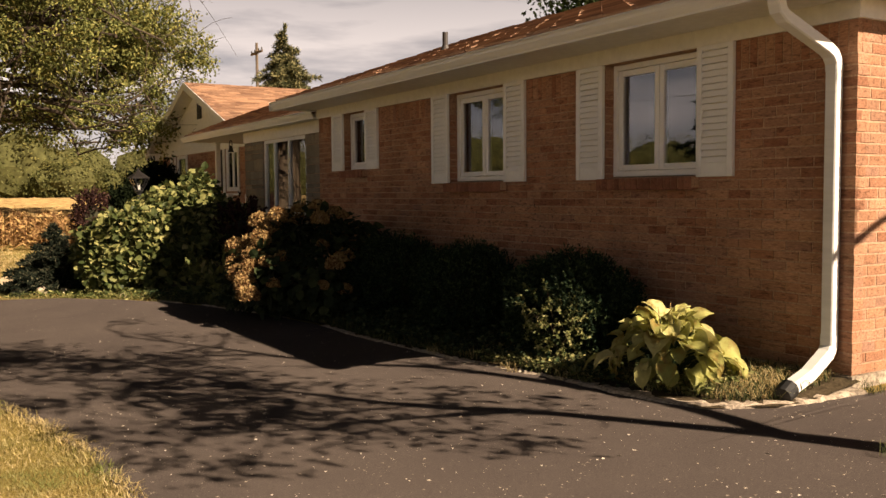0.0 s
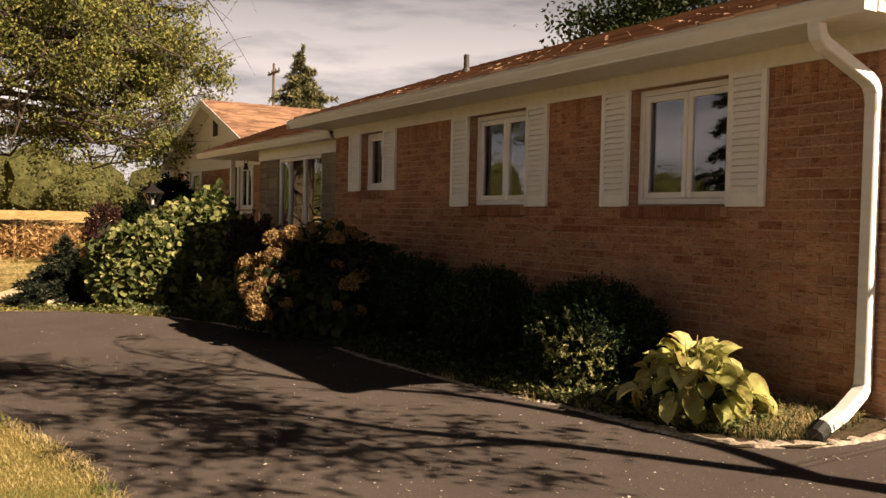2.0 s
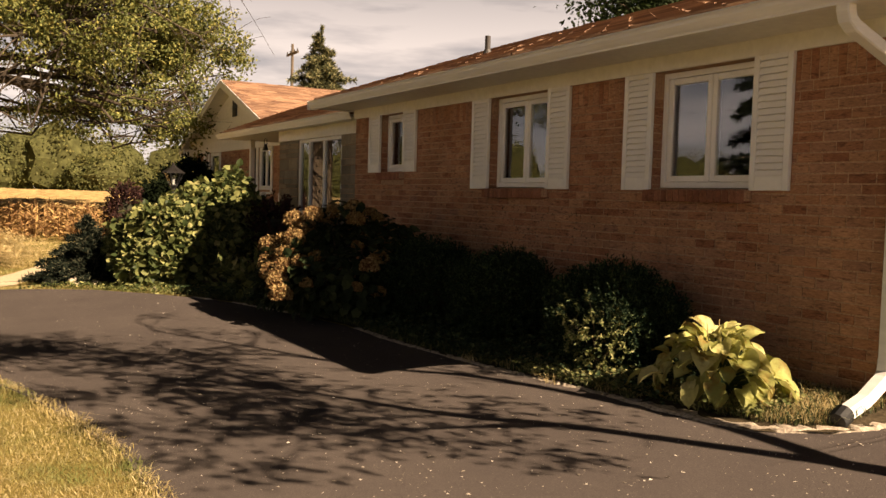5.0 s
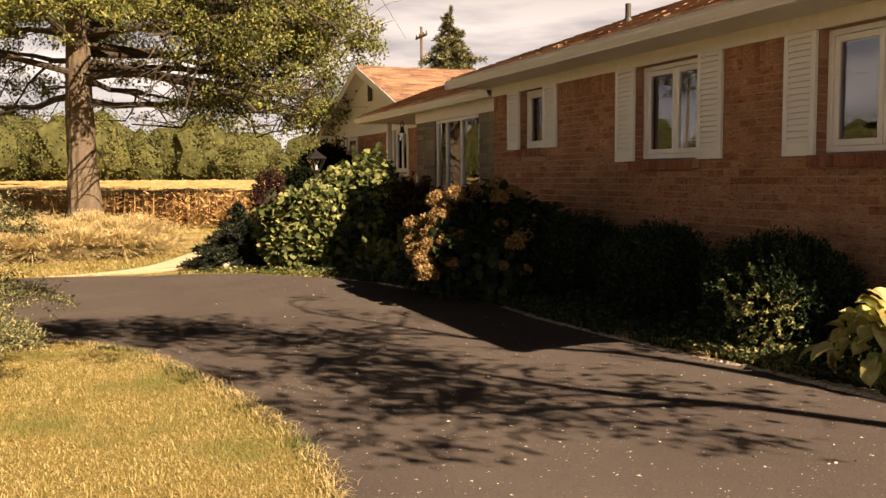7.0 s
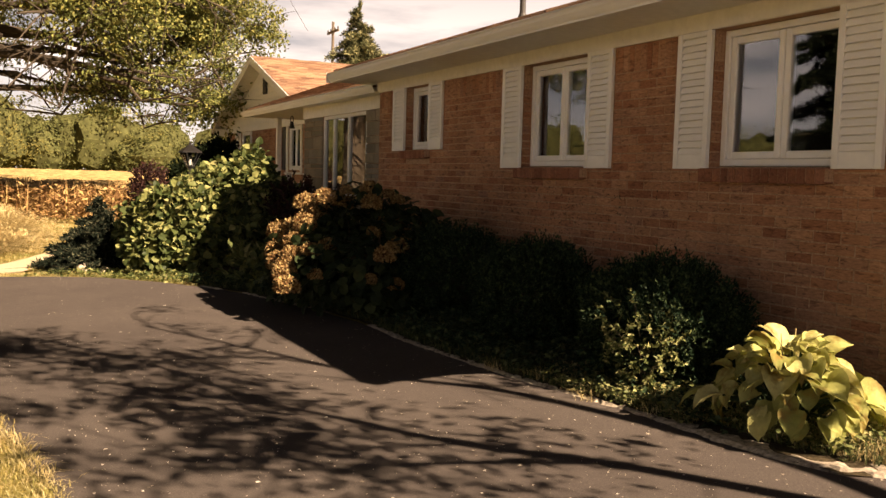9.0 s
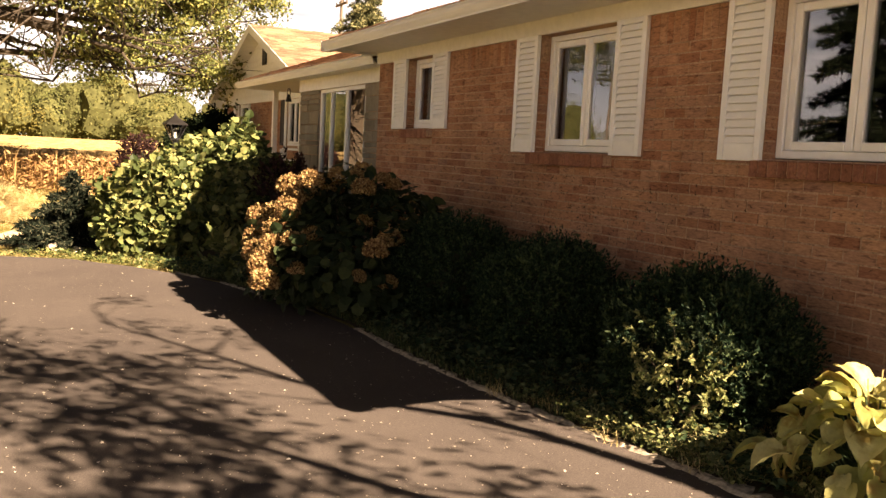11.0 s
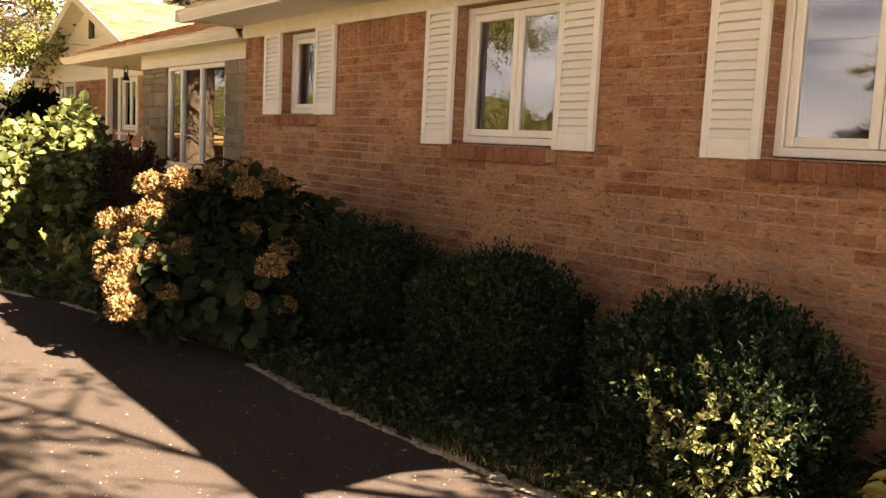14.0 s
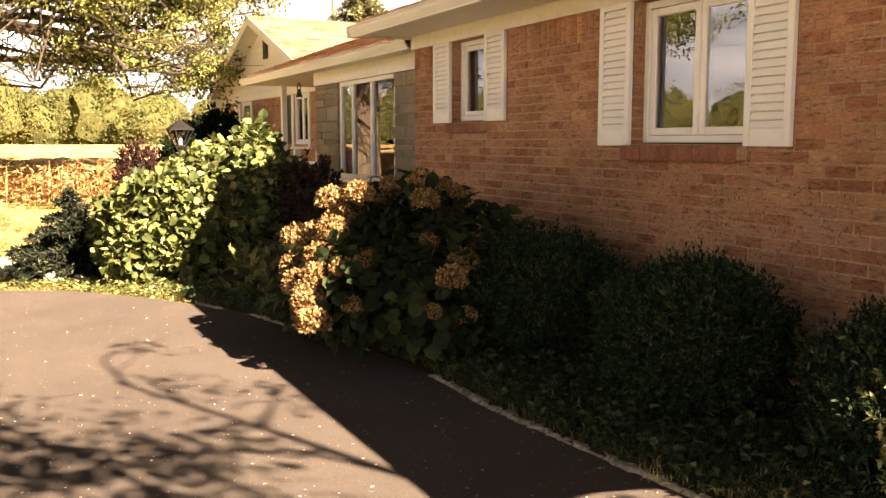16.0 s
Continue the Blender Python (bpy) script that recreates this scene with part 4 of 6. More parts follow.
def hydrangea(seed, x, y, rx, ry, h, n_leaf, heads, label, leaf=(0.12, 0.085), mat=M_HYD, name="hydrangea"):
    rng = np.random.default_rng(seed)
    z = ground_z(x, y) + 0.03
    s = thing(name, label, "shrub", at=(x, y, z))
    p, out = dome(rng, n_leaf, (0, 0, h * 0.36), (rx, ry, h * 0.64), 0.45, 0.2, 1.7, -0.6)
    keep = p[:, 2] > 0.03
    p, out = p[keep], out[keep]
    ax = unit(out * 0.8 + rng.normal(size=out.shape) * 0.55 + np.array([0, 0, -0.35]))
    nn = unit(out + np.array([0, 0, 0.9]) + rng.normal(size=out.shape) * 0.35)
    leaf_mesh("foliage", p, ax, nn, leaf[0] * rng.uniform(0.6, 1.3, len(p)), leaf[1] * rng.uniform(0.7, 1.2, len(p)), mat, s, fold=0.12, droop=0.22, shoulder=0.4)
    for hx, hy, hz, r in heads:
        q, d = mop_head(rng, (hx - x, hy - y, hz - z), r)
        quick_leaves("flower_head", q, scatter_axis(rng, d, 1.6, 0.0), unit(d + rng.normal(size=d.shape) * 0.5), r * 0.25 * rng.uniform(0.6, 1.4, len(q)), r * 0.22, M_HEAD, s, "dried tan flower head")
    k = 16
    tips = [(rx * 0.75 * math.cos(a) * random.uniform(0.4, 1), ry * 0.75 * math.sin(a) * random.uniform(0.4, 1), h * random.uniform(0.6, 0.9)) for a in [j * 2 * math.pi / k for j in range(k)]]
    stems(s, (0, 0, -0.04), tips, M_BARK, 0.014)
    return s


def random_heads(seed, n, x, y, rx, ry, h, r):
    rng = np.random.default_rng(seed)
    p, o = dome(rng, n, (x, y, h * 0.36 + ground_z(x, y)), (rx * 1.07, ry * 1.07, h * 0.69), 0.05, 0.2, 1.7, -0.25)
    return [(*q, r * rng.uniform(0.7, 1.2)) for q in p if q[0] > x - 0.5 or q[1] < y - 0.35]


LIT = [(2.94, 8.56, 0.46, 0.105), (2.98, 8.76, 0.55, 0.105), (3.02, 9.02, 0.63, 0.12), (3.07, 8.85, 0.7, 0.105), (3.07, 9.24, 0.72, 0.12), (3.15, 9.0, 0.82, 0.105), (3.16, 9.32, 0.86, 0.12), (3.23, 9.23, 0.95, 0.105),
       (3.25, 9.02, 0.99, 0.105), (3.19, 9.62, 0.88, 0.12), (3.32, 9.12, 1.07, 0.095), (3.37, 9.4, 1.17, 0.105), (3.42, 8.96, 1.24, 0.095)]
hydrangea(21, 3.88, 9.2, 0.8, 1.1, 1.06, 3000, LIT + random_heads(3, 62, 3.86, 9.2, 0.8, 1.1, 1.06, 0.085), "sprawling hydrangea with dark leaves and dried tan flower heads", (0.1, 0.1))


def broadleaf(seed, x, y, lobes, per, leaf, label):
    """A tall loose shrub of several domed lobes, clothed in broad heart-shaped leaves."""
    rng = np.random.default_rng(seed)
    z = ground_z(x, y)
    s = thing("broadleaf_shrub", label, "shrub", at=(x, y, z))
    P, O = [], []
    for cx, cy, cz, rx, ry, rz in lobes:
        p, o = dome(rng, int(per * (rx * ry + rx * rz + ry * rz)), (cx - x, cy - y, cz - z), (rx, ry, rz), 0.45, 0.2, 3.0, -0.8)
        P.append(p)
        O.append(o)
    P, O = np.concatenate(P), np.concatenate(O)
    keep = P[:, 2] > 0.05
    P, O = P[keep], O[keep]
    ax = unit(O * 0.6 + rng.normal(size=O.shape) * 0.75 + np.array([0, 0, -0.25]))
    nn = unit(O * 0.6 + np.array([0, 0, 0.6]) + rng.normal(size=O.shape) * 0.7)
    size = rng.uniform(0.35, 1.4, len(P))
    leaf_mesh("foliage", P, ax, nn, leaf[0] * size, leaf[1] * size, M_LILAC, s, fold=0.14, droop=0.2, shoulder=0.36)
    tips = [(cx - x + rng.normal() * rx * 0.4, cy - y + rng.normal() * ry * 0.4, cz - z + rz * rng.uniform(0.0, 0.8)) for cx, cy, cz, rx, ry, rz in lobes for k in range(5)]
    stems(s, (0, 0, -0.04), tips, M_BARK, 0.016)
    return s


LOBES = [(3.0, 13.5, 0.7, 0.66, 0.75, 0.62), (3.5, 13.9, 0.98, 0.56, 0.65, 0.58), (2.58, 13.85, 0.56, 0.44, 0.55, 0.48), (4.08, 14.2, 1.42, 0.3, 0.4, 0.4), (3.65, 13.2, 0.58, 0.6, 0.6, 0.55),
         (2.66, 13.2, 0.4, 0.5, 0.42, 0.36), (4.2, 13.7, 0.8, 0.6, 0.7, 0.6), (3.0, 14.1, 0.8, 0.42, 0.5, 0.42), (3.2, 12.95, 0.38, 0.5, 0.35, 0.34), (3.85, 13.95, 1.2, 0.4, 0.5, 0.42)]
broadleaf(22, 3.3, 13.6, LOBES, 2700, (0.1, 0.088), "large spreading shrub with broad yellow-green leaves, half in sun")
box_shrub(25, 4.35, 12.9, 0.38, 0.7, 0.98, 3600, "dark purple-red barberry shrub below the porch", M_BARBERRY, (0.055, 0.03), "", "barberry_shrub", 0.25)
box_shrub(28, 3.5, 20.0, 0.32, 0.32, 1.3, 4000, "small rounded red-brown shrub by the path", M_BARBERRY, (0.06, 0.035), "", "barberry_shrub", 0.15)
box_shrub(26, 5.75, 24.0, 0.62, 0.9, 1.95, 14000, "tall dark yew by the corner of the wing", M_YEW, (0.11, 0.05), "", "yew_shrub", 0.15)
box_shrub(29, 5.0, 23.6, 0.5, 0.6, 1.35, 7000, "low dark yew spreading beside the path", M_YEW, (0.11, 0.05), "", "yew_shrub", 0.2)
box_shrub(27, 3.5, 11.05, 0.32, 0.38, 0.24, 420, "low leafy green perennial at the drive's edge", M_LILAC, (0.13, 0.075), "", "perennial_clump", 0.25)


def spruce(seed, x, y, h, r, label, mat, whorls, name="spruce_tree", needle=0.05, skirts=0.05, fill=9):
    """Whorls of drooping boughs on a straight trunk, each bough feathered with needles."""
    rng = np.random.default_rng(seed)
    s = thing(name, label, "tree", at=(x, y, ground_z(x, y)))
    bm = bmesh.new()
    tube(bm, [(0, 0, -0.1), (0, 0, h * 0.5), (0, 0, h)], [0.02 * h + 0.02, 0.012 * h, 0.006], 8)
    part("trunk", bm, M_BARK, s)
    P, A, bm = [], [], bmesh.new()
    for i in range(whorls):
        t = i / (whorls - 1)
        z = h * (skirts + (0.97 - skirts) * t)
        R = r * (1 - t) ** 0.85 + 0.04 * h * 0.3
        for k in range(7 if t < 0.8 else 4):
            a = rng.uniform(0, 6.283)
            rr = R * rng.uniform(0.65, 1.12)
            tip = np.array([math.cos(a) * rr, math.sin(a) * rr, z - rr * 0.18 + rng.normal() * 0.03 * h])
            root = np.array([0, 0, z])
            tube(bm, [tuple(root), tuple((root + tip) / 2 + [0, 0, 0.02 * h]), tuple(tip)], [0.006 * h * (1.1 - t), 0.004 * h * (1.1 - t), 0.002], 4)
            m = max(4, int(rr / needle * 1.1))
            for j in range(m):
                u = 0.2 + 0.8 * j / m
                c = root + (tip - root) * u + np.array([0, 0, 0.02 * h * math.sin(u * 3.1)])
                for q in range(fill):
                    d = rng.normal(size=3)
                    side = np.cross(tip - root, [0, 0, 1])
                    side /= np.linalg.norm(side) + 1e-9
                    wid = (1 - u) * 0.5 + 0.15
                    P.append(c + side * rng.normal() * 0.3 * wid * rr * 0.6 + np.array([0, 0, rng.normal() * 0.05 * rr * wid]))
                    A.append((tip - root) / rr * 0.7 + d * 0.7 + side * rng.normal() * 0.4)
    tagged(part("boughs", bm, M_BARK, s), kind="stuff")
    P, A = np.array(P), np.array(A)
    quick_leaves("needles", P, A, rng.normal(size=A.shape), needle * 1.9 * rng.uniform(0.7, 1.3, len(P)), needle * 0.4, mat, s)
    return s


spruce(31, 1.95, 14.35, 0.95, 0.95, "low dark blue spruce beside the large shrub", M_DWARF, 18, "dwarf_spruce", 0.045, fill=20)


def brush_spruce(seed, x, y, h, r, whorls, label):
    """A young spruce seen close: boughs with side twigs, each twig a brush of short needles."""
    rng = np.random.default_rng(seed)
    s = thing("spruce_tree", label, "tree", at=(x, y, ground_z(x, y)))
    bm = bmesh.new()
    tube(bm, [(0, 0, -0.1), (0, 0, h * 0.5), (0, 0, h)], [0.11, 0.06, 0.01], 8)
    part("trunk", bm, M_BARK, s)
    P, A, bm = [], [], bmesh.new()

    def brush(a, b):
        n = max(6, int(np.linalg.norm(b - a) / 0.008))
        u = rng.random(n)[:, None]
        d = (b - a) / (np.linalg.norm(b - a) + 1e-9)
        P.append(a + (b - a) * u)
        out = rng.normal(size=(n, 3))
        A.append(unit(out - (out @ d)[:, None] * d) + d * 0.7)
    for i in range(whorls):
        t = i / (whorls - 1)
        z, R = h * (0.05 + 0.92 * t), r * (1 - t) ** 0.85 + 0.06
        for k in range(11 if t < 0.2 else 7 if t < 0.8 else 4):
            a = rng.uniform(0, 6.283)
            rr = R * rng.uniform(0.7, 1.1)
            root, tip = np.array([0, 0, z]), np.array([math.cos(a) * rr, math.sin(a) * rr, z - rr * 0.1 + rng.normal() * 0.08])
            tube(bm, [tuple(root), tuple((root + tip) / 2 + [0, 0, 0.05]), tuple(tip)], [0.018 * (1.1 - t), 0.01 * (1.1 - t), 0.003], 4)
            side = np.array([-math.sin(a), math.cos(a), 0])
            brush(root * 0.4 + tip * 0.6, tip)
            m = max(3, int(rr / 0.085))
            for j in range(m):
                u = 0.3 + 0.68 * j / m
                c = root + (tip - root) * u + np.array([0, 0, 0.05 * math.sin(u * 3.1)])
                for q in (-1, 1):
                    l = ((1 - u) * 0.55 * rr + 0.09) * rng.uniform(0.6, 1.15)
                    e = c + ((tip - root) / rr * 0.75 + side * q * 0.8 + np.array([0, 0, rng.normal() * 0.25])) * l
                    brush(c, e)
                    f = c + (e - c) * 0.55
                    brush(f, f + ((tip - root) / rr + rng.normal(size=3) * 0.35) * l * 0.45)
    tagged(part("boughs", bm, M_BARK, s), kind="stuff")
    P, A = np.concatenate(P), np.concatenate(A)
    quick_leaves("needles", P, A, rng.normal(size=A.shape), 0.034 * rng.uniform(0.7, 1.3, len(P)), 0.009, M_PALESPRUCE, s)
    return s


brush_spruce(32, -2.35, 7.8, 8.4, 1.95, 34, "young spruce with pale sunlit tips on the lawn by the drive")
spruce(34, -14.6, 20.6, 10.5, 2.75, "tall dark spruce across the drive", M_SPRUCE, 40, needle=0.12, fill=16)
spruce(33, 14.6, 37.0, 8.6, 3.6, "tall spruce behind the wing", M_PALESPRUCE, 50, needle=0.11, skirts=0.2, fill=15)


# ---- hosta ----
def hosta(seed, x, y, r, h, n, label):
    """A mound of broad ribbed leaves on stalks, the outer ones hanging."""
    rng = np.random.default_rng(seed)
    s = thing("hosta", label, "plant", at=(x, y, bed_z(x, y)))
    for i in range(n):
        t = ((i + 0.5) / n) ** 0.65                       # 0 at the top, 1 at the rim
        a = 2.399 * i + rng.normal() * 0.3
        d = Vector((math.cos(a), math.sin(a), 0))
        base = d * r * (0.06 + 0.62 * t) * rng.uniform(0.85, 1.15) + Vector((0, 0, h * (1.0 - 0.72 * t ** 1.6) * rng.uniform(0.85, 1.1)))
        L = rng.uniform(0.11, 0.2)
        W = L * rng.uniform(0.72, 0.9)
        pitch = 0.55 - 1.4 * t + rng.normal() * 0.45           # the tip's way: up at the top, down at the rim
        side = Vector((-d.y, d.x, rng.normal() * 0.35)).normalized()
        nu, nv = 8, 6
        bm = bmesh.new()
        grid, c, ang = [], base.copy(), pitch + 0.35
        for j in range(nu + 1):
            u = j / nu
            w = W * max(math.sin(math.pi * min(0.12 + 0.95 * u ** 0.75, 1.0)), 0.0) ** 0.75
            fw = d * math.cos(ang) + Vector((0, 0, math.sin(ang)))
            up = side.cross(fw) * -1
            row = []
            for k in range(nv + 1):
                v = (k / nv - 0.5) * 2
                off = abs(v) ** 1.5 * w * 0.22 + 0.004 * math.cos(v * 14) + 0.016 * noise.noise(Vector((u * 4, v * 3, i)))
                row.append(bm.verts.new(c + side * w * v * 0.5 + up * off))
            grid.append(row)
            c = c + fw * L / nu
            ang -= 1.3 / nu
        for j in range(nu):
            for k in range(nv):
                bm.faces.new((grid[j][k], grid[j][k + 1], grid[j + 1][k + 1], grid[j + 1][k]))
        bmesh.ops.remove_doubles(bm, verts=bm.verts[:], dist=0.0005)
        for fc in bm.faces:
            fc.smooth = True
        part("leaf", bm, M_HOSTA, s)
        bm = bmesh.new()
        tube(bm, [(0.03 * d.x, 0.03 * d.y, -0.03), tuple(base * 0.5 + Vector((0, 0, 0.05))), tuple(base)], [0.007, 0.005, 0.004], 5)
        part("stalk", bm, M_WEED, s)
    for a in (0.6, 3.4):
        bm = bmesh.new()
        q = Vector((0.12 * math.cos(a), 0.12 * math.sin(a), h + 0.09))
        tube(bm, [(0, 0, 0), tuple(q * 0.6), tuple(q)], [0.005, 0.004, 0.003], 5)
        part("flower_stalk", bm, M_STRAW, s, "dry brown flower stalk")
    return s


hosta(41, 4.27, 4.19, 0.54, 0.4, 118, "large hosta with broad yellow-green leaves, browning at the rims")


# ---- grass and weeds in bed and lawn ----
def blades(name, rng, xy, zf, height, width, mat, label, lean=0.5, tri=True):
    n = len(xy)
    h = height * rng.uniform(0.5, 1.4, n)
    a = rng.uniform(0, 6.283, n)
    d = np.stack([np.cos(a), np.sin(a), np.zeros(n)], 1)
    sd = np.stack([-np.sin(a), np.cos(a), np.zeros(n)], 1)
    z = np.array([zf(x, y) for x, y in xy])
    b = np.column_stack([xy, z])
    up = np.array([0, 0, 1.0])
    l = lean * rng.uniform(0.2, 1.4, n)
    v = np.empty((n, 5, 3))
    w = width * rng.uniform(0.7, 1.3, n)[:, None]
    v[:, 0], v[:, 1] = b - sd * w / 2, b + sd * w / 2
    mid = b + up * (h * 0.6)[:, None] + d * (h * l * 0.35)[:, None]
    v[:, 2], v[:, 3] = mid - sd * w * 0.35, mid + sd * w * 0.35
    v[:, 4] = b + up * (h * (1 - 0.25 * l))[:, None] + d * (h * l)[:, None]
    f = (np.arange(n)[:, None, None] * 5 + np.array([(0, 1, 3), (0, 3, 2), (2, 3, 4)])[None]).reshape(-1, 3)
    return tagged(raw_mesh(name, v.reshape(-1, 3), f, mat), label, "grass", kind="stuff")


rng = np.random.default_rng(51)
xy = np.column_stack([rng.uniform(-2.6, 1.0, 118000), 3.3 + 5.8 * rng.random(118000) ** 1.3])
ex = np.interp(xy[:, 1], [r[0] for r in LEFT_EDGE], [r[1] for r in LEFT_EDGE])
keep = xy[:, 0] < ex + 0.03 + 0.05 * rng.random(len(xy))
xy = xy[keep]
blades("grass", rng, xy, lambda x, y: ground_z(x, y), 0.021, 0.0034, M_GRASS, "dry yellow lawn grass at the edge of the drive", 2.0)
n = 22000
xy = np.column_stack([rng.uniform(-7.0, 0.6, n), rng.uniform(-2.5, 9.0, n)])
ex = np.interp(xy[:, 1], [r[0] for r in LEFT_EDGE], [r[1] for r in LEFT_EDGE])
xy = xy[(xy[:, 0] < ex + 0.02) & ((xy[:, 0] < -2.3 + 0.5 * rng.normal(size=n)) | (xy[:, 1] < 3.6 + 0.4 * rng.normal(size=n)))]
blades("grass", rng, xy, lambda x, y: ground_z(x, y), 0.035, 0.007, M_GRASS, "thin dry lawn grass beside the drive", 1.8)
# fringe that leans over the edge
yy = rng.uniform(3.4, 8.8, 2600)
xy = np.column_stack([np.interp(yy, [r[0] for r in LEFT_EDGE], [r[1] for r in LEFT_EDGE]) + rng.normal(size=2600) * 0.035, yy])
blades("grass", rng, xy, lambda x, y: ground_z(x, y), 0.045, 0.005, M_GRASS, "longer dry grass hanging over the asphalt", 1.1)
yy = 3.4 + 5.2 * rng.random(1100)
xy = np.column_stack([np.interp(yy, [r[0] for r in LEFT_EDGE], [r[1] for r in LEFT_EDGE]) + 0.01 + rng.normal(size=1100) * 0.03, yy])
xy = xy[np.array([noise.noise(Vector((0, v * 2.1, 7))) for v in yy]) > -0.1]
blades("grass", rng, xy, lambda x, y: ground_z(x, y) + 0.012, 0.035, 0.004, M_STRAW, "dead straw strewn at the lawn's rim", 2.9)
yy = 3.4 + 8.0 * rng.random(14000)
re = np.interp(yy, [r[0] for r in RIGHT_EDGE], [r[1] for r in RIGHT_EDGE])
xy = np.column_stack([re + np.where(yy < 4.5, 0.17, 0.045) + 0.8 * rng.random(14000) ** 1.3, yy])
blades("grass", rng, xy, bed_z, 0.075, 0.006, M_BEDGRASS, "rough grass and weeds along the bed", 1.3)
yy = 3.45 + 2.4 * rng.random(7000) ** 1.2
re = np.interp(yy, [r[0] for r in RIGHT_EDGE], [r[1] for r in RIGHT_EDGE])
xy = np.column_stack([re + np.where(yy < 4.5, 0.19, 0.07) + 0.85 * rng.random(7000), yy])
blades("grass", rng, xy, bed_z, 0.06, 0.0045, M_STRAW, "dry straw-coloured grass round the hosta", 1.2)
n = 10500
yy = 4.3 + 7.5 * rng.random(n)
re = np.interp(yy, [r[0] for r in RIGHT_EDGE], [r[1] for r in RIGHT_EDGE])
px = re + 0.08 + 1.05 * rng.random(n) ** 1.2
pts = np.column_stack([px, yy, np.array([bed_z(a, b) for a, b in zip(px, yy)]) + 0.1 * rng.random(n) ** 1.5])
ax = unit(rng.normal(size=(n, 3)) * [1, 1, 0.25] + [0, 0, 0.15])
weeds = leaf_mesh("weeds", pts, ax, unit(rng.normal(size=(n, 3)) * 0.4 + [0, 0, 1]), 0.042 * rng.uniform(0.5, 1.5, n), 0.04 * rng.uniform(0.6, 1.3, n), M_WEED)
tagged(weeds, "low round-leaved weeds covering the bed", "weeds", kind="stuff")
# bright small-leaved weeds in the sun round the hosta
n = 2600
yy = 3.7 + 1.9 * rng.random(n)
re = np.interp(yy, [r[0] for r in RIGHT_EDGE], [r[1] for r in RIGHT_EDGE])
px = re + np.where(yy < 4.5, 0.16, 0.05) + 0.4 * rng.random(n) ** 1.4
pts = np.column_stack([px, yy, np.array([bed_z(a, b) for a, b in zip(px, yy)]) + 0.09 * rng.random(n) ** 1.4])
clover = leaf_mesh("ground_cover", pts, unit(rng.normal(size=(n, 3)) * [1, 1, 0.3] + [0, 0, 0.2]), unit(rng.normal(size=(n, 3)) * 0.5 + [0, 0, 1]), 0.03 * rng.uniform(0.5, 1.5, n), 0.022, M_VARI)
tagged(clover, "small pale-leaved weeds along the bed's rim", "ground cover", kind="stuff")
# dry tufts at the edging's end and at the far side of the drive's mouth
for seed, tx, ty, m in ((61, 3.63, 6.11, 46), (62, 3.74, 5.2, 26), (63, 3.99, 2.45, 30), (64, 3.86, 4.75, 26), (65, 4.98, 3.2, 60)):
    rng = np.random.default_rng(seed)
    xy = np.array([tx, ty]) + rng.normal(size=(m, 2)) * 0.035
    blades("grass", rng, xy, lambda x, y: ground_z(x, y) + 0.012, 0.085, 0.0035, M_BEDGRASS if seed in (63, 65) else M_STRAW, "tuft of long dry grass at the edge of the asphalt", 1.5)
rng = np.random.default_rng(59)
# leafy strip beyond the drive, in sun
n = 1800
yy = 11.3 + 2.4 * rng.random(n)
re = np.interp(yy, [r[0] for r in RIGHT_EDGE], [r[1] for r in RIGHT_EDGE])
px = re + 0.03 + 0.75 * rng.random(n)
pts = np.column_stack([px, yy, np.array([ground_z(a, b) for a, b in zip(px, yy)]) + 0.01 + 0.07 * rng.random(n) ** 1.5])
ax = unit(rng.normal(size=(n, 3)) * [1, 1, 0.3] + [0, 0, 0.2])
strip = leaf_mesh("ground_cover", pts, ax, unit(rng.normal(size=(n, 3)) * 0.5 + [0, 0, 1]), 0.045 * rng.uniform(0.5, 1.5, n), 0.03, M_LILAC)
tagged(strip, "sunlit yellow-green ground cover along the drive", "ground cover", kind="stuff")


# ---- trees ----
def grow(bm, rng, start, heading, length, radius, depth, tips, sides=7, bend=0.25, up=0.1, forks=3, keep=0.72, low=-9.0):
    """A limb that wanders, tapers and forks."""
    pts, d = [Vector(start)], Vector(heading).normalized()
    steps = 5
    for i in range(steps):
        d = (d + Vector(rng.normal(size=3)) * bend * 0.5 + Vector((0, 0, up * 0.3))).normalized()
        if pts[-1].z < low:
            d = Vector((d.x, d.y, max(d.z, 0.05))).normalized()
        pts.append(pts[-1] + d * length / steps)
    rad = [radius * (1 - 0.55 * i / steps) for i in range(steps + 1)]
    tube(bm, [tuple(p) for p in pts], rad, sides)
    if depth == 0:
        tips.append((pts[-1], d))
        tips.append((pts[3], d))
        return
    for k in range(forks):
        i = rng.integers(2, steps + 1)
        q = (d + Vector(rng.normal(size=3)) * 0.75).normalized()
        grow(bm, rng, pts[i], q, length * keep * rng.uniform(0.75, 1.15), rad[i] * 0.62, depth - 1, tips, max(4, sides - 1), bend, up, forks, keep, low)
    tips.append((pts[-1], d))


def crown_at(rng, tips, per, spread, size, mat, parent, flat=0.6):
    P, A, N = [], [], []
    for p, d in tips:
        k = per
        c = np.array(p) + rng.normal(size=(k, 3)) * spread * np.array([1, 1, flat])
        P.append(c)
        A.append(rng.normal(size=(k, 3)) + np.array([0, 0, -0.3]))
        N.append(rng.normal(size=(k, 3)) + np.array([0, 0, 0.8]))
    P, A, N = np.concatenate(P), np.concatenate(A), np.concatenate(N)
    return quick_leaves("crown", P, unit(A), unit(N), size * rng.uniform(0.6, 1.3, len(P)), size * 0.55, mat, parent)


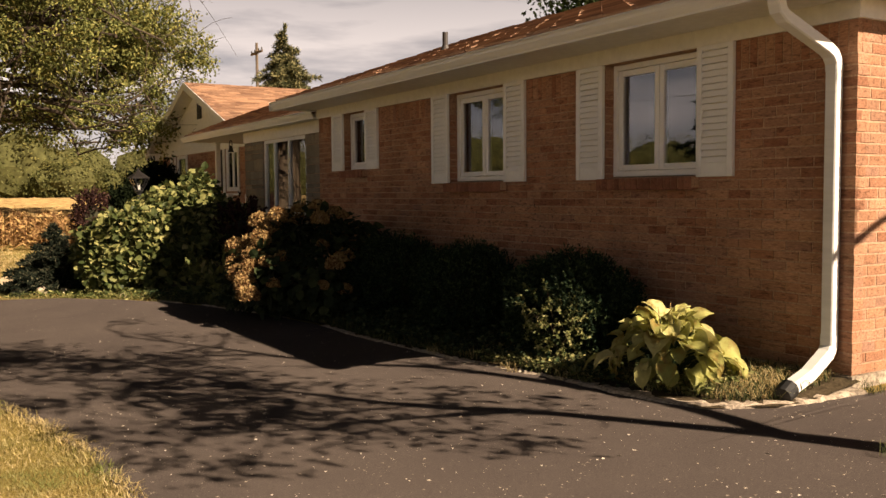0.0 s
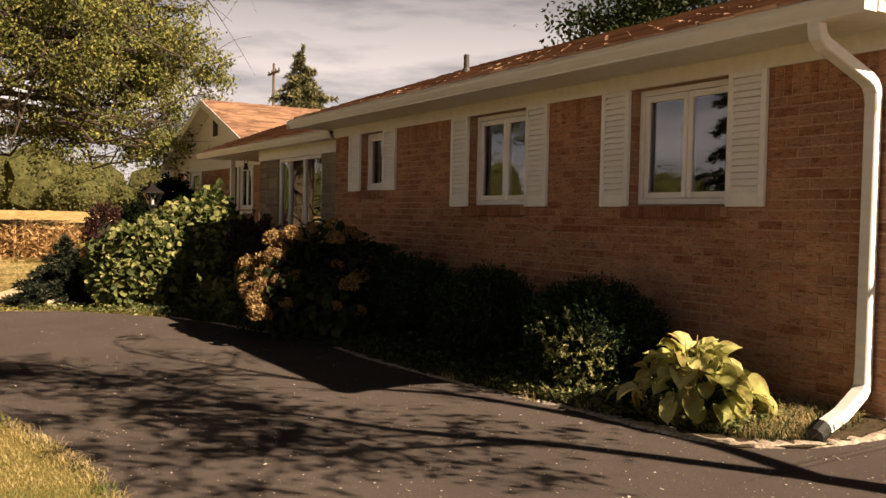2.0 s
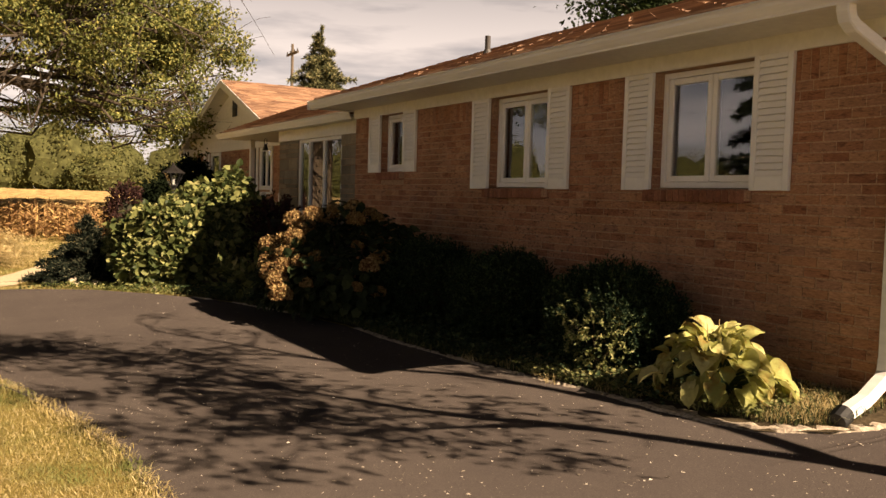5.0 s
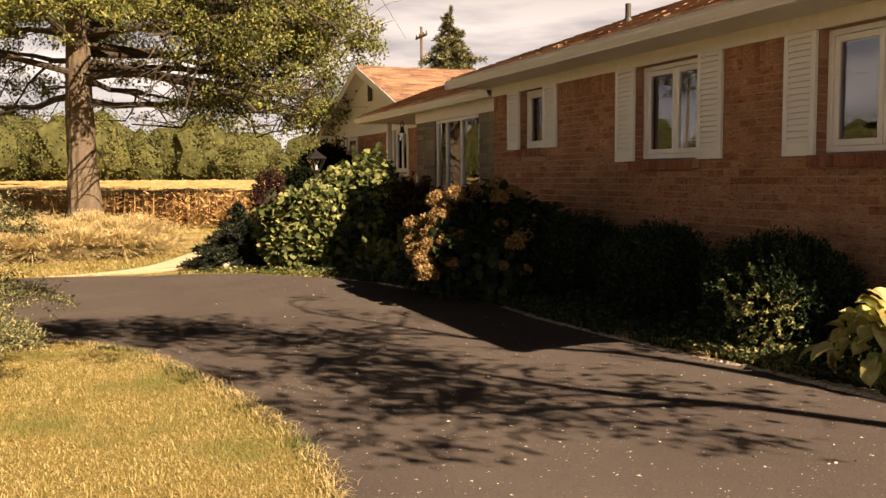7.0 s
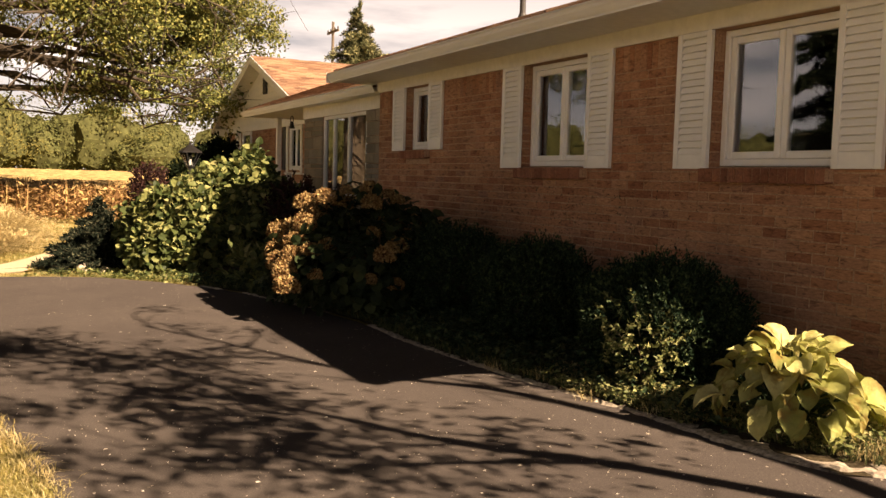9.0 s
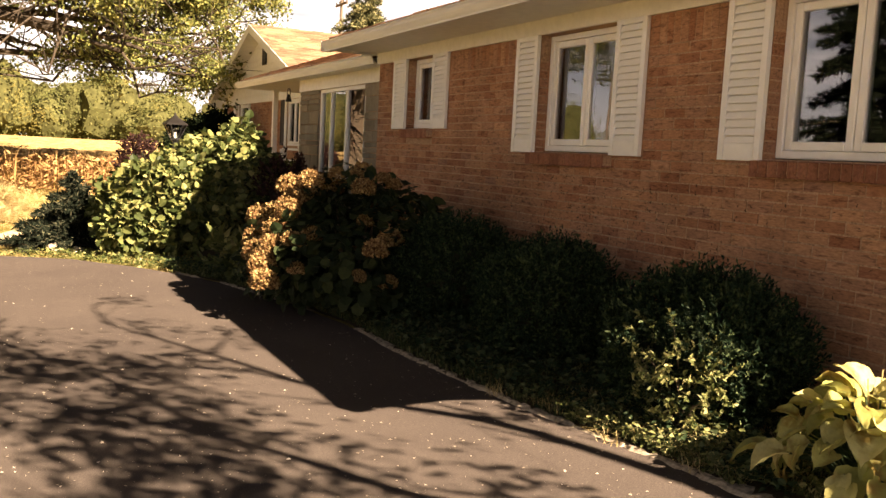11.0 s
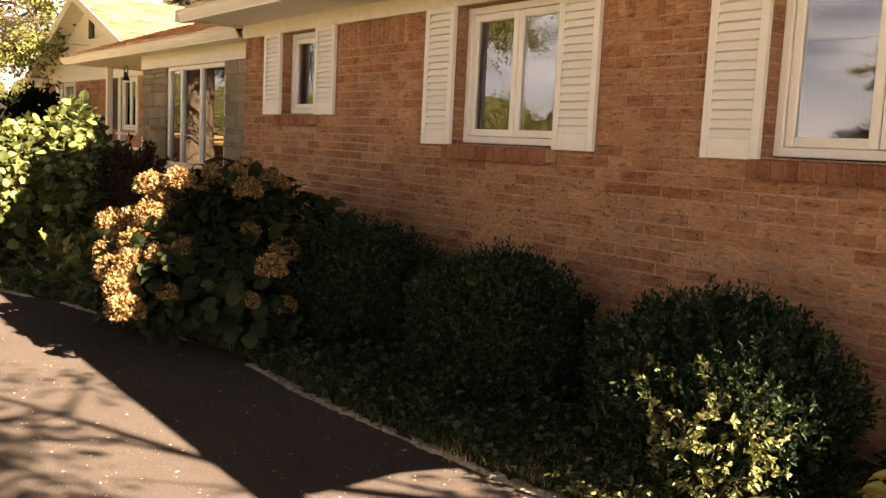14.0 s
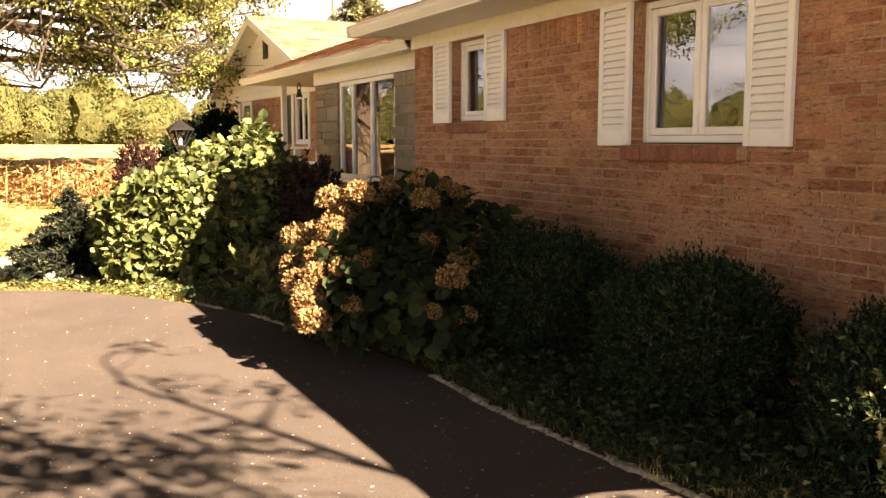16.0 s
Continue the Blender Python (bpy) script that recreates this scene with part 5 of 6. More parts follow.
def oak():
    rng = np.random.default_rng(61)
    s = thing("oak_tree", "large spreading oak with yellowing leaves beyond the drive", "tree", at=(-0.4, 28.0, 0))
    bm = bmesh.new()
    tube(bm, [(0, 0, -0.15), (0, 0, 0.12), (0.0, 0, 0.55), (-0.02, 0, 1.7), (-0.05, 0.05, 3.6), (0, 0.1, 6.0), (0.1, 0.1, 9.0), (0.1, 0.2, 12.5)], [0.76, 0.6, 0.48, 0.41, 0.37, 0.31, 0.2, 0.08], 40)
    bmesh.ops.subdivide_edges(bm, edges=[e for e in bm.edges if abs(e.verts[0].co.z - e.verts[1].co.z) > 0.2], cuts=5)
    for v in bm.verts:
        a = math.atan2(v.co.y, v.co.x)
        k = 1 + 0.09 * noise.noise(Vector((math.cos(a) * 5, math.sin(a) * 5, v.co.z * 0.8))) + 0.06 * noise.noise(Vector((math.cos(a) * 14, math.sin(a) * 14, v.co.z * 2.5)))
        v.co.x, v.co.y = v.co.x * k, v.co.y * k
    part("trunk", bm, M_BARK, s)
    tips = []
    sunward = math.atan2(SUN_AZ[1], SUN_AZ[0])
    for i in range(38):
        z = 3.7 + 9.3 * (i / 37) ** 1.15
        a = i * 2.4 + rng.normal() * 0.3
        reach = (4.6 + 0.75 * (z - 3.7) if z < 7.7 else 7.6 - 0.5 * (z - 7.7)) * rng.uniform(0.88, 1.12)
        tilt = 0.05 + 0.08 * (z - 3.7)
        if z < 7.5 and math.cos(a - sunward) > 0.96:
            continue
        bm = bmesh.new()
        grow(bm, rng, (0, 0.05, z), (math.cos(a), math.sin(a), tilt), reach, 0.135 - 0.007 * z, 2, tips, 7, 0.28, 0.0, 4, 0.62, 3.6)
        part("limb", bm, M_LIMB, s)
    # heavy outer limbs on the sunny side, their ends hanging
    for i in range(14):
        z = 6.6 + 3.2 * i / 13
        a = -2.9 + 2.75 * ((i * 0.618) % 1.0)
        if math.cos(a - sunward) > 0.96:
            continue
        bm = bmesh.new()
        grow(bm, rng, (0, 0.05, z), (math.cos(a), math.sin(a), 0.06), 7.0 * rng.uniform(0.85, 1.1), 0.12, 2, tips, 7, 0.22, -0.12, 4, 0.5, 5.4)
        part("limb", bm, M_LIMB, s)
    # long low limbs towards the house, their ends hanging
    for i in range(13):
        z = 4.3 + 3.0 * i / 12
        a = -0.75 + 1.5 * ((i * 0.618) % 1.0)
        bm = bmesh.new()
        grow(bm, rng, (0, 0.05, z), (math.cos(a), math.sin(a), 0.08), 6.6 * rng.uniform(0.8, 1.1), 0.12, 2, tips, 7, 0.22, -0.1, 4, 0.5, 3.3)
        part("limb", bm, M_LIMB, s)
    # leaves crowd on the outer sprays; low in the crown the twigs are thin and the sky shows through
    sprays = []
    for p, d in tips:
        along, across = p.x * SUN_AZ[0] + p.y * SUN_AZ[1], p.x * SUN_AZ[1] - p.y * SUN_AZ[0]
        if p.x > 8.3 or (p.x > 4.8 and p.y < -2.6) or p.x - 0.5 * p.y > 8.8:
            continue
        floor = 4.1 if p.y < -3.0 else 3.1
        if along > 0 and abs(across) < 1.3:               # a gap through which sun reaches the trunk
            floor = max(floor, 1.4 + 0.73 * along)
        if p.z < floor + 0.9 * rng.random() ** 2:
            continue
        open_low = p.z < 5.3 and abs(p.x) < 6.2
        if rng.random() > (0.72 if open_low else 0.85):
            continue
        for k in range(4 if open_low else 7 if p.x < -2.0 else 10):
            q = p + Vector(rng.normal(size=3)) * (0.3 if open_low else 0.42)
            if noise.noise(q * 0.75) > (-0.03 if open_low else -0.08):
                sprays.append((q, d))
    crown_at(rng, sprays, 44, 0.19, 0.118, M_OAK, s, 0.5)
    return s


oak()


def shade_tree():
    """The tree that stands by the house's end, towards the sun, and throws its shade over the drive."""
    rng = np.random.default_rng(71)
    bx, by = 5.7, -1.15
    s = thing("shade_tree", "young forked tree with thin leaves near the house corner", "tree", at=(bx, by, ground_z(bx, by)))
    k = math.cos(radians(SUN_EL)) / math.sin(radians(SUN_EL))

    def lift(x, y, h):
        """The place h above the ground whose shade falls at x, y."""
        return (x + SUN_AZ[0] * k * h - bx, y + SUN_AZ[1] * k * h - by, h)
    fork = lift(3.93, 2.95, 2.7)
    bm = bmesh.new()
    line = smooth_line([(0, 0, -0.1), (0.02, 0.0, 0.6), (fork[0] * 0.7, fork[1] * 0.7, 1.9), fork], 4)
    tube(bm, [tuple(p) for p in line], [0.13 - 0.055 * i / (len(line) - 1) for i in range(len(line))], 10)
    part("trunk", bm, M_BARK, s)
    limbs = [
        [fork, lift(3.93, 3.9, 3.2), lift(3.5, 5.45, 4.1), lift(2.94, 6.3, 4.7), lift(2.44, 7.6, 5.4), lift(1.9, 8.95, 6.1)],
        [fork, lift(3.23, 4.17, 3.5), lift(2.79, 4.72, 3.9), lift(2.16, 5.9, 4.6), lift(1.27, 7.06, 5.4)],
        [lift(3.23, 4.17, 3.5), lift(2.6, 4.5, 4.1), lift(1.9, 4.75, 4.6), lift(1.3, 5.2, 5.0)],
        [lift(2.16, 5.9, 4.6), lift(1.7, 7.4, 5.3), lift(1.0, 8.9, 6.1)],
        [lift(2.94, 6.3, 4.7), lift(3.3, 7.2, 5.3), lift(3.1, 8.4, 6.0)],
        [lift(3.93, 3.9, 3.2), lift(4.6, 4.6, 3.6), lift(5.3, 4.9, 4.0), lift(6.0, 5.6, 4.5)],
    ]
    tips = []
    for i, l in enumerate(limbs):
        bm = bmesh.new()
        q = smooth_line(l, 5)
        r0 = 0.062 if i < 2 else 0.032
        tube(bm, [tuple(p) for p in q], [r0 * (1 - 0.8 * j / (len(q) - 1)) for j in range(len(q))], 7)
        for j in range(4, len(q), 2):
            d = (q[j] - q[j - 1]).normalized()
            grow(bm, rng, q[j], d + Vector(rng.normal(size=3)) * 0.8, 0.6 * rng.uniform(0.6, 1.3), r0 * 0.3, 1, tips, 5, 0.3, 0.1, 2, 0.7)
        part("limb", bm, M_BARK, s)
    leafy = []
    # leafy sprays: where their shade falls, their height and spread
    for x, y, h, r, m in ((0.06, 9.0, 6.2, 0.3, 22), (0.55, 8.65, 6.0, 0.3, 20), (-0.4, 9.15, 6.4, 0.3, 20), (1.0, 8.15, 5.9, 0.26, 14), (-0.9, 9.0, 6.5, 0.3, 14), (1.5, 7.6, 5.6, 0.28, 8), (1.78, 7.4, 5.5, 0.24, 4), (1.45, 7.1, 5.4, 0.22, 4), (1.6, 6.65, 5.2, 0.23, 5), (1.35, 8.2, 5.8, 0.3, 4), (2.0, 6.6, 5.0, 0.3, 4), (1.68, 6.1, 5.0, 0.23, 5), (1.72, 5.65, 4.8, 0.24, 6), (2.2, 5.5, 4.6, 0.3, 6),
                          (1.35, 5.15, 4.9, 0.18, 4), (1.85, 5.3, 4.6, 0.26, 5), (2.65, 4.75, 4.0, 0.22, 3), (3.15, 4.25, 3.6, 0.18, 2), (1.5, 4.75, 4.9, 0.2, 2), (3.0, 3.65, 3.7, 0.14, 2), (1.7, 6.0, 5.0, 0.3, 4), (2.1, 7.2, 5.3, 0.2, 2)):
        c = Vector(lift(x, y, h))
        for j in range(m):
            leafy.append((c + Vector(rng.normal(size=3)) * r, Vector((0, 0, 1))))
    for p, d in tips:
        x, y = p.x + bx - SUN_AZ[0] * k * p.z, p.y + by - SUN_AZ[1] * k * p.z
        dens = 0.22 if x < 2.5 and y < 8.8 else (0.25 if x < 3.2 and y < 5.6 else 0.06)
        if rng.random() < dens:
            leafy.append((p, d))
    crown_at(rng, leafy, 44, 0.12, 0.085, M_DARKTREE, s, 0.8)
    return s


shade_tree()


def far_tree(seed, x, y, h, r, mat, label, n=2600, size=0.5, name="tree"):
    rng = np.random.default_rng(seed)
    s = thing(name, label, "tree", at=(x, y, 0))
    tips = []
    bm = bmesh.new()
    tube(bm, [(0, 0, -0.1), (0, 0, h * 0.4), (0, 0, h * 0.8)], [0.03 * h, 0.02 * h, 0.008 * h], 7)
    part("trunk", bm, M_BARK, s)
    for i in range(14):
        bm = bmesh.new()
        z = h * (0.3 + 0.6 * i / 13)
        a = i * 2.4
        grow(bm, rng, (0, 0, z), (math.cos(a), math.sin(a), 0.5), r * (1.15 - 0.6 * i / 13), 0.012 * h, 1, tips, 5, 0.3, 0.1, 4, 0.7)
        part("limb", bm, M_BARK, s)
    crown_at(rng, tips, max(8, n // len(tips)), r * 0.2, size, mat, s, 0.8)
    return s


far_tree(81, 24.5, 26.0, 11.0, 2.9, M_DARKTREE, "dark green tree rising behind the house roof", 16000, 0.24)

# woods beyond the fields, one mass
def woods(name, rng, line, h, n, size, label, step=0.12):
    """Rows of crowns: a lumpy mass of shade for each tree, clothed in leaves."""
    P, O, CV, CF = [], [], [], []
    ico = bmesh.new()
    bmesh.ops.create_icosphere(ico, subdivisions=2, radius=1.0)
    iv = np.array([v.co[:] for v in ico.verts])
    fi = np.array([[v.index for v in f.verts] for f in ico.faces])
    ico.free()
    for (x0, y0), (x1, y1) in zip(line, line[1:]):
        m = int(math.dist((x0, y0), (x1, y1)) / (h * step))
        for k in range(m):
            t = (k + rng.random()) / m
            hh = h * (0.32 + 0.75 * rng.random() ** 1.3)
            c = np.array([x0 + (x1 - x0) * t, y0 + (y1 - y0) * t, hh * 0.46]) + rng.normal(size=3) * [h * 0.25, h * 0.5, 0]
            R = np.array([hh * rng.uniform(0.42, 0.62), hh * 0.42, hh * 0.52])
            p, o = dome(rng, n, c, R, 0.3, 0.24, 2.4, -0.9)
            P.append(p)
            O.append(o)
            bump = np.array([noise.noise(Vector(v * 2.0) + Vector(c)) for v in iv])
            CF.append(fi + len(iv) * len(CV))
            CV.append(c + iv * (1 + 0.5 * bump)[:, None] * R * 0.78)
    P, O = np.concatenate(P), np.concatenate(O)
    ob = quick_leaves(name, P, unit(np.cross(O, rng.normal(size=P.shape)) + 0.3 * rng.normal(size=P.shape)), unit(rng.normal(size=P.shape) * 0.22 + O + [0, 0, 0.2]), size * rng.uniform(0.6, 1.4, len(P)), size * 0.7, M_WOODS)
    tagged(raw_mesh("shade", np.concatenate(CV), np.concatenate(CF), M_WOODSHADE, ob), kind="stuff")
    return tagged(ob, label, "woods", kind="stuff")


rng = np.random.default_rng(91)
woods("woods", rng, [(-120, 132), (-60, 150), (0, 165), (45, 162)], 13.5, 1250, 0.46, "line of autumn trees beyond the cornfield", 0.11)
woods("woods", rng, [(-150, 120), (-170, 40), (-165, -40), (-150, -120)], 6, 480, 0.42, "line of trees across the road, mirrored in the windows", 0.2)

# corn
def corn():
    rng = np.random.default_rng(95)
    V, A, L = [], [], []
    for row in range(9):
        for x in np.arange(-16, 4.4, 0.095):
            b = np.array([x + rng.normal() * 0.06, 28.6 - x + row * 1.05 + rng.normal() * 0.08, 0.0])
            h = 0.98 * rng.uniform(0.8, 1.15)
            for k in range(13):
                a = rng.uniform(0, 6.283)
                V.append(b + [0, 0, h * (0.12 + 0.82 * k / 13)])
                A.append([math.cos(a), math.sin(a), rng.uniform(-0.7, 0.9)])
                L.append(0.27 * rng.uniform(0.6, 1.2))
            V.append(b)
            A.append([rng.normal() * 0.08, rng.normal() * 0.08, 1])
            L.append(h * 1.1)
    V, A = np.array(V), np.array(A)
    ob = quick_leaves("corn_plants", V, unit(A), unit(rng.normal(size=A.shape) + [0, 0, 0.5]), np.array(L), 0.046, M_CORN)
    tagged(ob, "ripe dry corn at the field's edge", "corn", kind="stuff")
    rows = [[(x, 28.6 - x + v, 0.8 + 0.009 * v + 0.12 * noise.noise(Vector((x * 1.3, v * 1.3, 0))) + 0.1 * rng.random()) for x in np.arange(-26, 9.6, 0.3)] for v in np.arange(3.4, 50, 0.4)]
    ob = sheet("corn_tops", rows, M_FIELD)
    tagged(ob, "pale tops of the ripe cornfield", "corn", kind="stuff")
    rows = [[(x, y, 1.18 + 0.1 * noise.noise(Vector((x * 0.4, y * 0.4, 0)))) for x in range(-170, 110, 2)] for y in range(62, 152, 2)]
    ob = sheet("far_field", rows, M_FIELD)
    tagged(ob, "pale ripe field reaching to the woods", "field", kind="stuff")


corn()

# short sunlit grass between drive and shrubs
rng = np.random.default_rng(56)
n = 9000
yy = 11.2 + 3.2 * rng.random(n)
re = np.interp(yy, [r[0] for r in RIGHT_EDGE], [r[1] for r in RIGHT_EDGE])
xy = np.column_stack([re + 0.02 + 1.1 * rng.random(n), yy])
blades("grass", rng, xy, ground_z, 0.035, 0.006, M_GRASS, "short dry grass between drive and shrubs", 1.4)

# ---- porch ----
porch = tagged(mesh_object("porch_slab", boxed(5.25, GX, STONE_END + 0.005, 18.6, 0.1, 0.42, 0.01), M_CONCRETE), "grey concrete porch floor", "porch", kind="structure")
post = thing("porch_post", "slim white square post holding the porch roof", "post", at=(5.65, 18.1, 0.42))
part("shaft", boxed(-0.045, 0.045, -0.045, 0.045, 0.03, 2.1, 0.006), M_WHITE, post)
part("foot", boxed(-0.06, 0.06, -0.06, 0.06, 0.0, 0.03, 0.004), M_WHITE, post)
part("cap", boxed(-0.06, 0.06, -0.06, 0.06, 2.1, 2.13, 0.004), M_WHITE, post)
railing = thing("porch_railing", "white porch railing with turned iron balusters", "railing", at=(5.38, 15.45, 0.42))
part("rail", boxed(-0.03, 0.03, 0.0, 1.1, 0.84, 0.89, 0.008), M_WHITE, railing)
part("rail", boxed(-0.02, 0.02, 0.0, 1.1, 0.1, 0.14, 0.006), M_WHITE, railing)
for k in range(2):
    part("newel", boxed(-0.05, 0.05, k * 1.06 - 0.01, k * 1.06 + 0.09, 0, 1.06, 0.01), M_WHITE, railing)
bal = None
for k in range(8):
    if bal is None:
        bm = bmesh.new()
        tube(bm, [(0, 0, 0.14), (0, 0, 0.3), (0, 0, 0.48), (0, 0, 0.66), (0, 0, 0.84)], [0.014, 0.012, 0.03, 0.012, 0.014], 8)
        o = part("baluster", bm, M_WHITE, railing)
        bal = o.data
    else:
        o = new("baluster", bal)
        o.parent = railing
    o.location.y = 0.15 + k * 0.115
bell = thing("hanging_bell", "small dark bell hanging on a ring under the porch roof", "bell", at=(5.65, 17.25, 2.55))
bm = bmesh.new()
ringpts = [(0, 0.09 * math.sin(a), -0.1 + 0.09 * math.cos(a)) for a in [k * math.pi / 10 for k in range(21)]]
tube(bm, ringpts, [0.007] * 21, 6)
part("ring", bm, M_IRON, bell)
bm = bmesh.new()
tube(bm, [(0, 0, -0.11), (0, 0, -0.14), (0, 0, -0.2), (0, 0, -0.24)], [0.01, 0.03, 0.045, 0.06], 12)
part("cup", bm, M_IRON, bell)

# ---- lamp post ----
M_LAMPCAP = plain_material("brown_lamp_metal", (0.012, 0.01, 0.009), 0.5, 0.4, 30, 0.2, 0.1)
lamp = thing("lamp_post", "brown metal lantern with clouded glass on a post among the shrubs", "lamp post", at=(3.29, 14.7, ground_z(3.29, 14.7) - 0.1))
bm = bmesh.new()
tube(bm, [(0, 0, 0.08), (0, 0, 0.5), (0, 0, 1.48)], [0.045, 0.035, 0.032], 10)
part("post", bm, M_IRON, lamp)
bm = bmesh.new()
tube(bm, [(0, 0, 1.46), (0, 0, 1.5), (0, 0, 1.515)], [0.04, 0.07, 0.066], 6)
part("base", bm, M_IRON, lamp)
bm = bmesh.new()
tube(bm, [(0, 0, 1.515), (0, 0, 1.7)], [0.06, 0.155], 6)
part("glass", bm, M_GLASS, lamp, "clear lantern glass").visible_shadow = False
bm = bmesh.new()
tube(bm, [(0, 0, 1.52), (0, 0, 1.6), (0, 0, 1.615), (0, 0, 1.66)], [0.022, 0.022, 0.03, 0.012], 10)
part("bulb", bm, M_SIDING, lamp, "white candle bulb")
for k in range(6):
    a = k * math.pi / 3
    bm = bmesh.new()
    tube(bm, [(0.063 * math.cos(a), 0.063 * math.sin(a), 1.515), (0.16 * math.cos(a), 0.16 * math.sin(a), 1.7)], [0.007, 0.007], 4)
    part("bar", bm, M_IRON, lamp)
bm = bmesh.new()
tube(bm, [(0, 0, 1.7), (0, 0, 1.715), (0, 0, 1.8), (0, 0, 1.83), (0, 0, 1.87)], [0.178, 0.174, 0.05, 0.02, 0.008], 6)
part("roof", bm, M_LAMPCAP, lamp, "brown metal cap")

# ---- beyond the drive ----
M_PATH = plain_material("pale_path", (0.5, 0.4, 0.27), 0.95, 0.1, 30, 0.2, 0.4)
rows = []
for i in range(40):
    t = i / 39
    y = 14.25 + 7.25 * t * t
    c = 0.9 + 0.42 * (y - 15)
    w = 0.34 + 0.05 * noise.noise(Vector((0, y * 1.7, 2)))
    l = c - w - 2.2 * math.exp(-(y - 14.25) * 2.6)
    rows.append([(l + (c + w - l) * k / 6, y, ground_z(l + (c + w - l) * k / 6, y) + 0.008) for k in range(7)])
tagged(sheet("path", rows, M_PATH), "pale worn path from the drive across the lawn", "path", kind="structure")


def grass_clump(seed, x, y, r, h, n):
    """A fountain of dry blades from one foot, with feathery seed heads."""
    rng = np.random.default_rng(seed)
    s = thing("ornamental_grass", "clump of dry straw-coloured ornamental grass", "grass", "grasses round the oak", at=(x, y, ground_z(x, y)))
    a = rng.uniform(0, 6.283, n)
    lean = np.abs(rng.normal(size=n)) * 0.8
    hh = h * rng.uniform(0.6, 1.15, n)
    b = np.column_stack([np.cos(a) * r * 0.3 * rng.random(n), np.sin(a) * r * 0.3 * rng.random(n), np.zeros(n)])
    d = np.column_stack([np.cos(a), np.sin(a), np.zeros(n)])
    sd = np.column_stack([-np.sin(a), np.cos(a), np.zeros(n)])
    up = np.array([0, 0, 1.0])
    v = np.empty((n, 6, 3))
    for k, (u, w) in enumerate(((0, 0.007), (0.55, 0.007), (1.0, 0.003))):
        c = b + up * (hh * (u - 0.45 * lean * u * u))[:, None] + d * (r * lean * u * u * 1.2)[:, None]
        v[:, 2 * k], v[:, 2 * k + 1] = c - sd * w, c + sd * w
    f = (np.arange(n)[:, None, None] * 6 + np.array([(0, 1, 3, 2), (2, 3, 5, 4)])[None]).reshape(-1, 4)
    raw_mesh("tuft", v.reshape(-1, 3), f, M_STRAW, s)
    k = n // 14
    tip = v[:k, 4]
    P = np.repeat(tip, 8, axis=0) + rng.normal(size=(k * 8, 3)) * 0.03
    quick_leaves("plume", P, unit(rng.normal(size=P.shape) + [0, 0, 0.8]), rng.normal(size=P.shape), 0.06, 0.014, M_STRAW, s)
    return s


for k, (x, y, r, h) in enumerate(((-2.1, 18.4, 0.9, 0.6), (-1.2, 17.9, 0.8, 0.55), (-0.4, 18.2, 0.8, 0.6), (0.35, 18.0, 0.75, 0.55), (-1.6, 19.6, 0.9, 0.7), (-0.7, 19.8, 0.9, 0.7), (0.3, 19.6, 0.9, 0.72), (-3.0, 18.9, 0.9, 0.65),
                                  (-2.4, 20.4, 0.9, 0.7), (0.75, 20.6, 0.8, 0.75), (-3.8, 18.0, 0.9, 0.6), (-0.2, 21.2, 0.9, 0.8), (-1.3, 21.3, 0.9, 0.8))):
    grass_clump(200 + k, x, y, r, h * 0.85, 3000)

# rough lawn in the sun beyond the drive
rng = np.random.default_rng(55)
xy = np.column_stack([rng.uniform(-5, 4.2, 34000), rng.uniform(14.5, 25.5, 34000)])
cx = 0.9 + 0.42 * (xy[:, 1] - 15)
xy = xy[(xy[:, 0] < 2.2 + 0.1 * (xy[:, 1] - 14.5)) & (((xy[:, 0] > cx + 0.3) | (xy[:, 0] < cx - 0.32 - 2.1 * np.exp(-(xy[:, 1] - 14.25) * 2.6))) | (xy[:, 1] > 21.5))]
blades("grass", rng, xy, lambda x, y: ground_z(x, y), 0.045, 0.012, M_GRASS, "dry lawn grass between drive and cornfield", 1.2)

# rocks at the shrub's foot
for k, (x, y, r) in enumerate(((1.75, 13.85, 0.13), (1.95, 13.62, 0.09), (2.55, 12.45, 0.06))):
    bm = bmesh.new()
    bmesh.ops.create_icosphere(bm, subdivisions=3, radius=r)
    for v in bm.verts:
        v.co *= 1 + 0.3 * noise.noise(v.co * (2.2 / r) * 0.5 + Vector((k, 0, 0)))
        v.co.z *= 0.65
    o = mesh_object("rock", bm, M_CONCRETE)
    o.location = (x, y, ground_z(x, y) + r * 0.3)
    tagged(o, "pale rounded field stone at the foot of the shrub", "rock", "stones by the drive")

# power line across the road and one pole behind the house
M_POLE = plain_material("weathered_pole", (0.14, 0.11, 0.085), 0.9, 0.1, 20, 0.3, 0.4)


def utility_pole(x, y, h, label):
    p = thing("utility_pole", label, "utility pole", at=(x, y, 0))
    bm = bmesh.new()
    tube(bm, [(0, 0, -0.2), (0, 0, h * 0.5), (0, 0, h)], [0.14, 0.12, 0.09], 8)
    part("pole", bm, M_POLE, p)
    part("crossarm", boxed(-0.06, 0.06, -1.1, 1.1, h - 0.75, h - 0.6, 0.01), M_POLE, p)
    for k in (-1.0, -0.4, 0.4, 1.0):
        bm = bmesh.new()
        tube(bm, [(0, k, h - 0.6), (0, k, h - 0.5), (0, k, h - 0.42)], [0.04, 0.055, 0.03], 8)
        part("insulator", bm, M_LEAD, p)
    return p


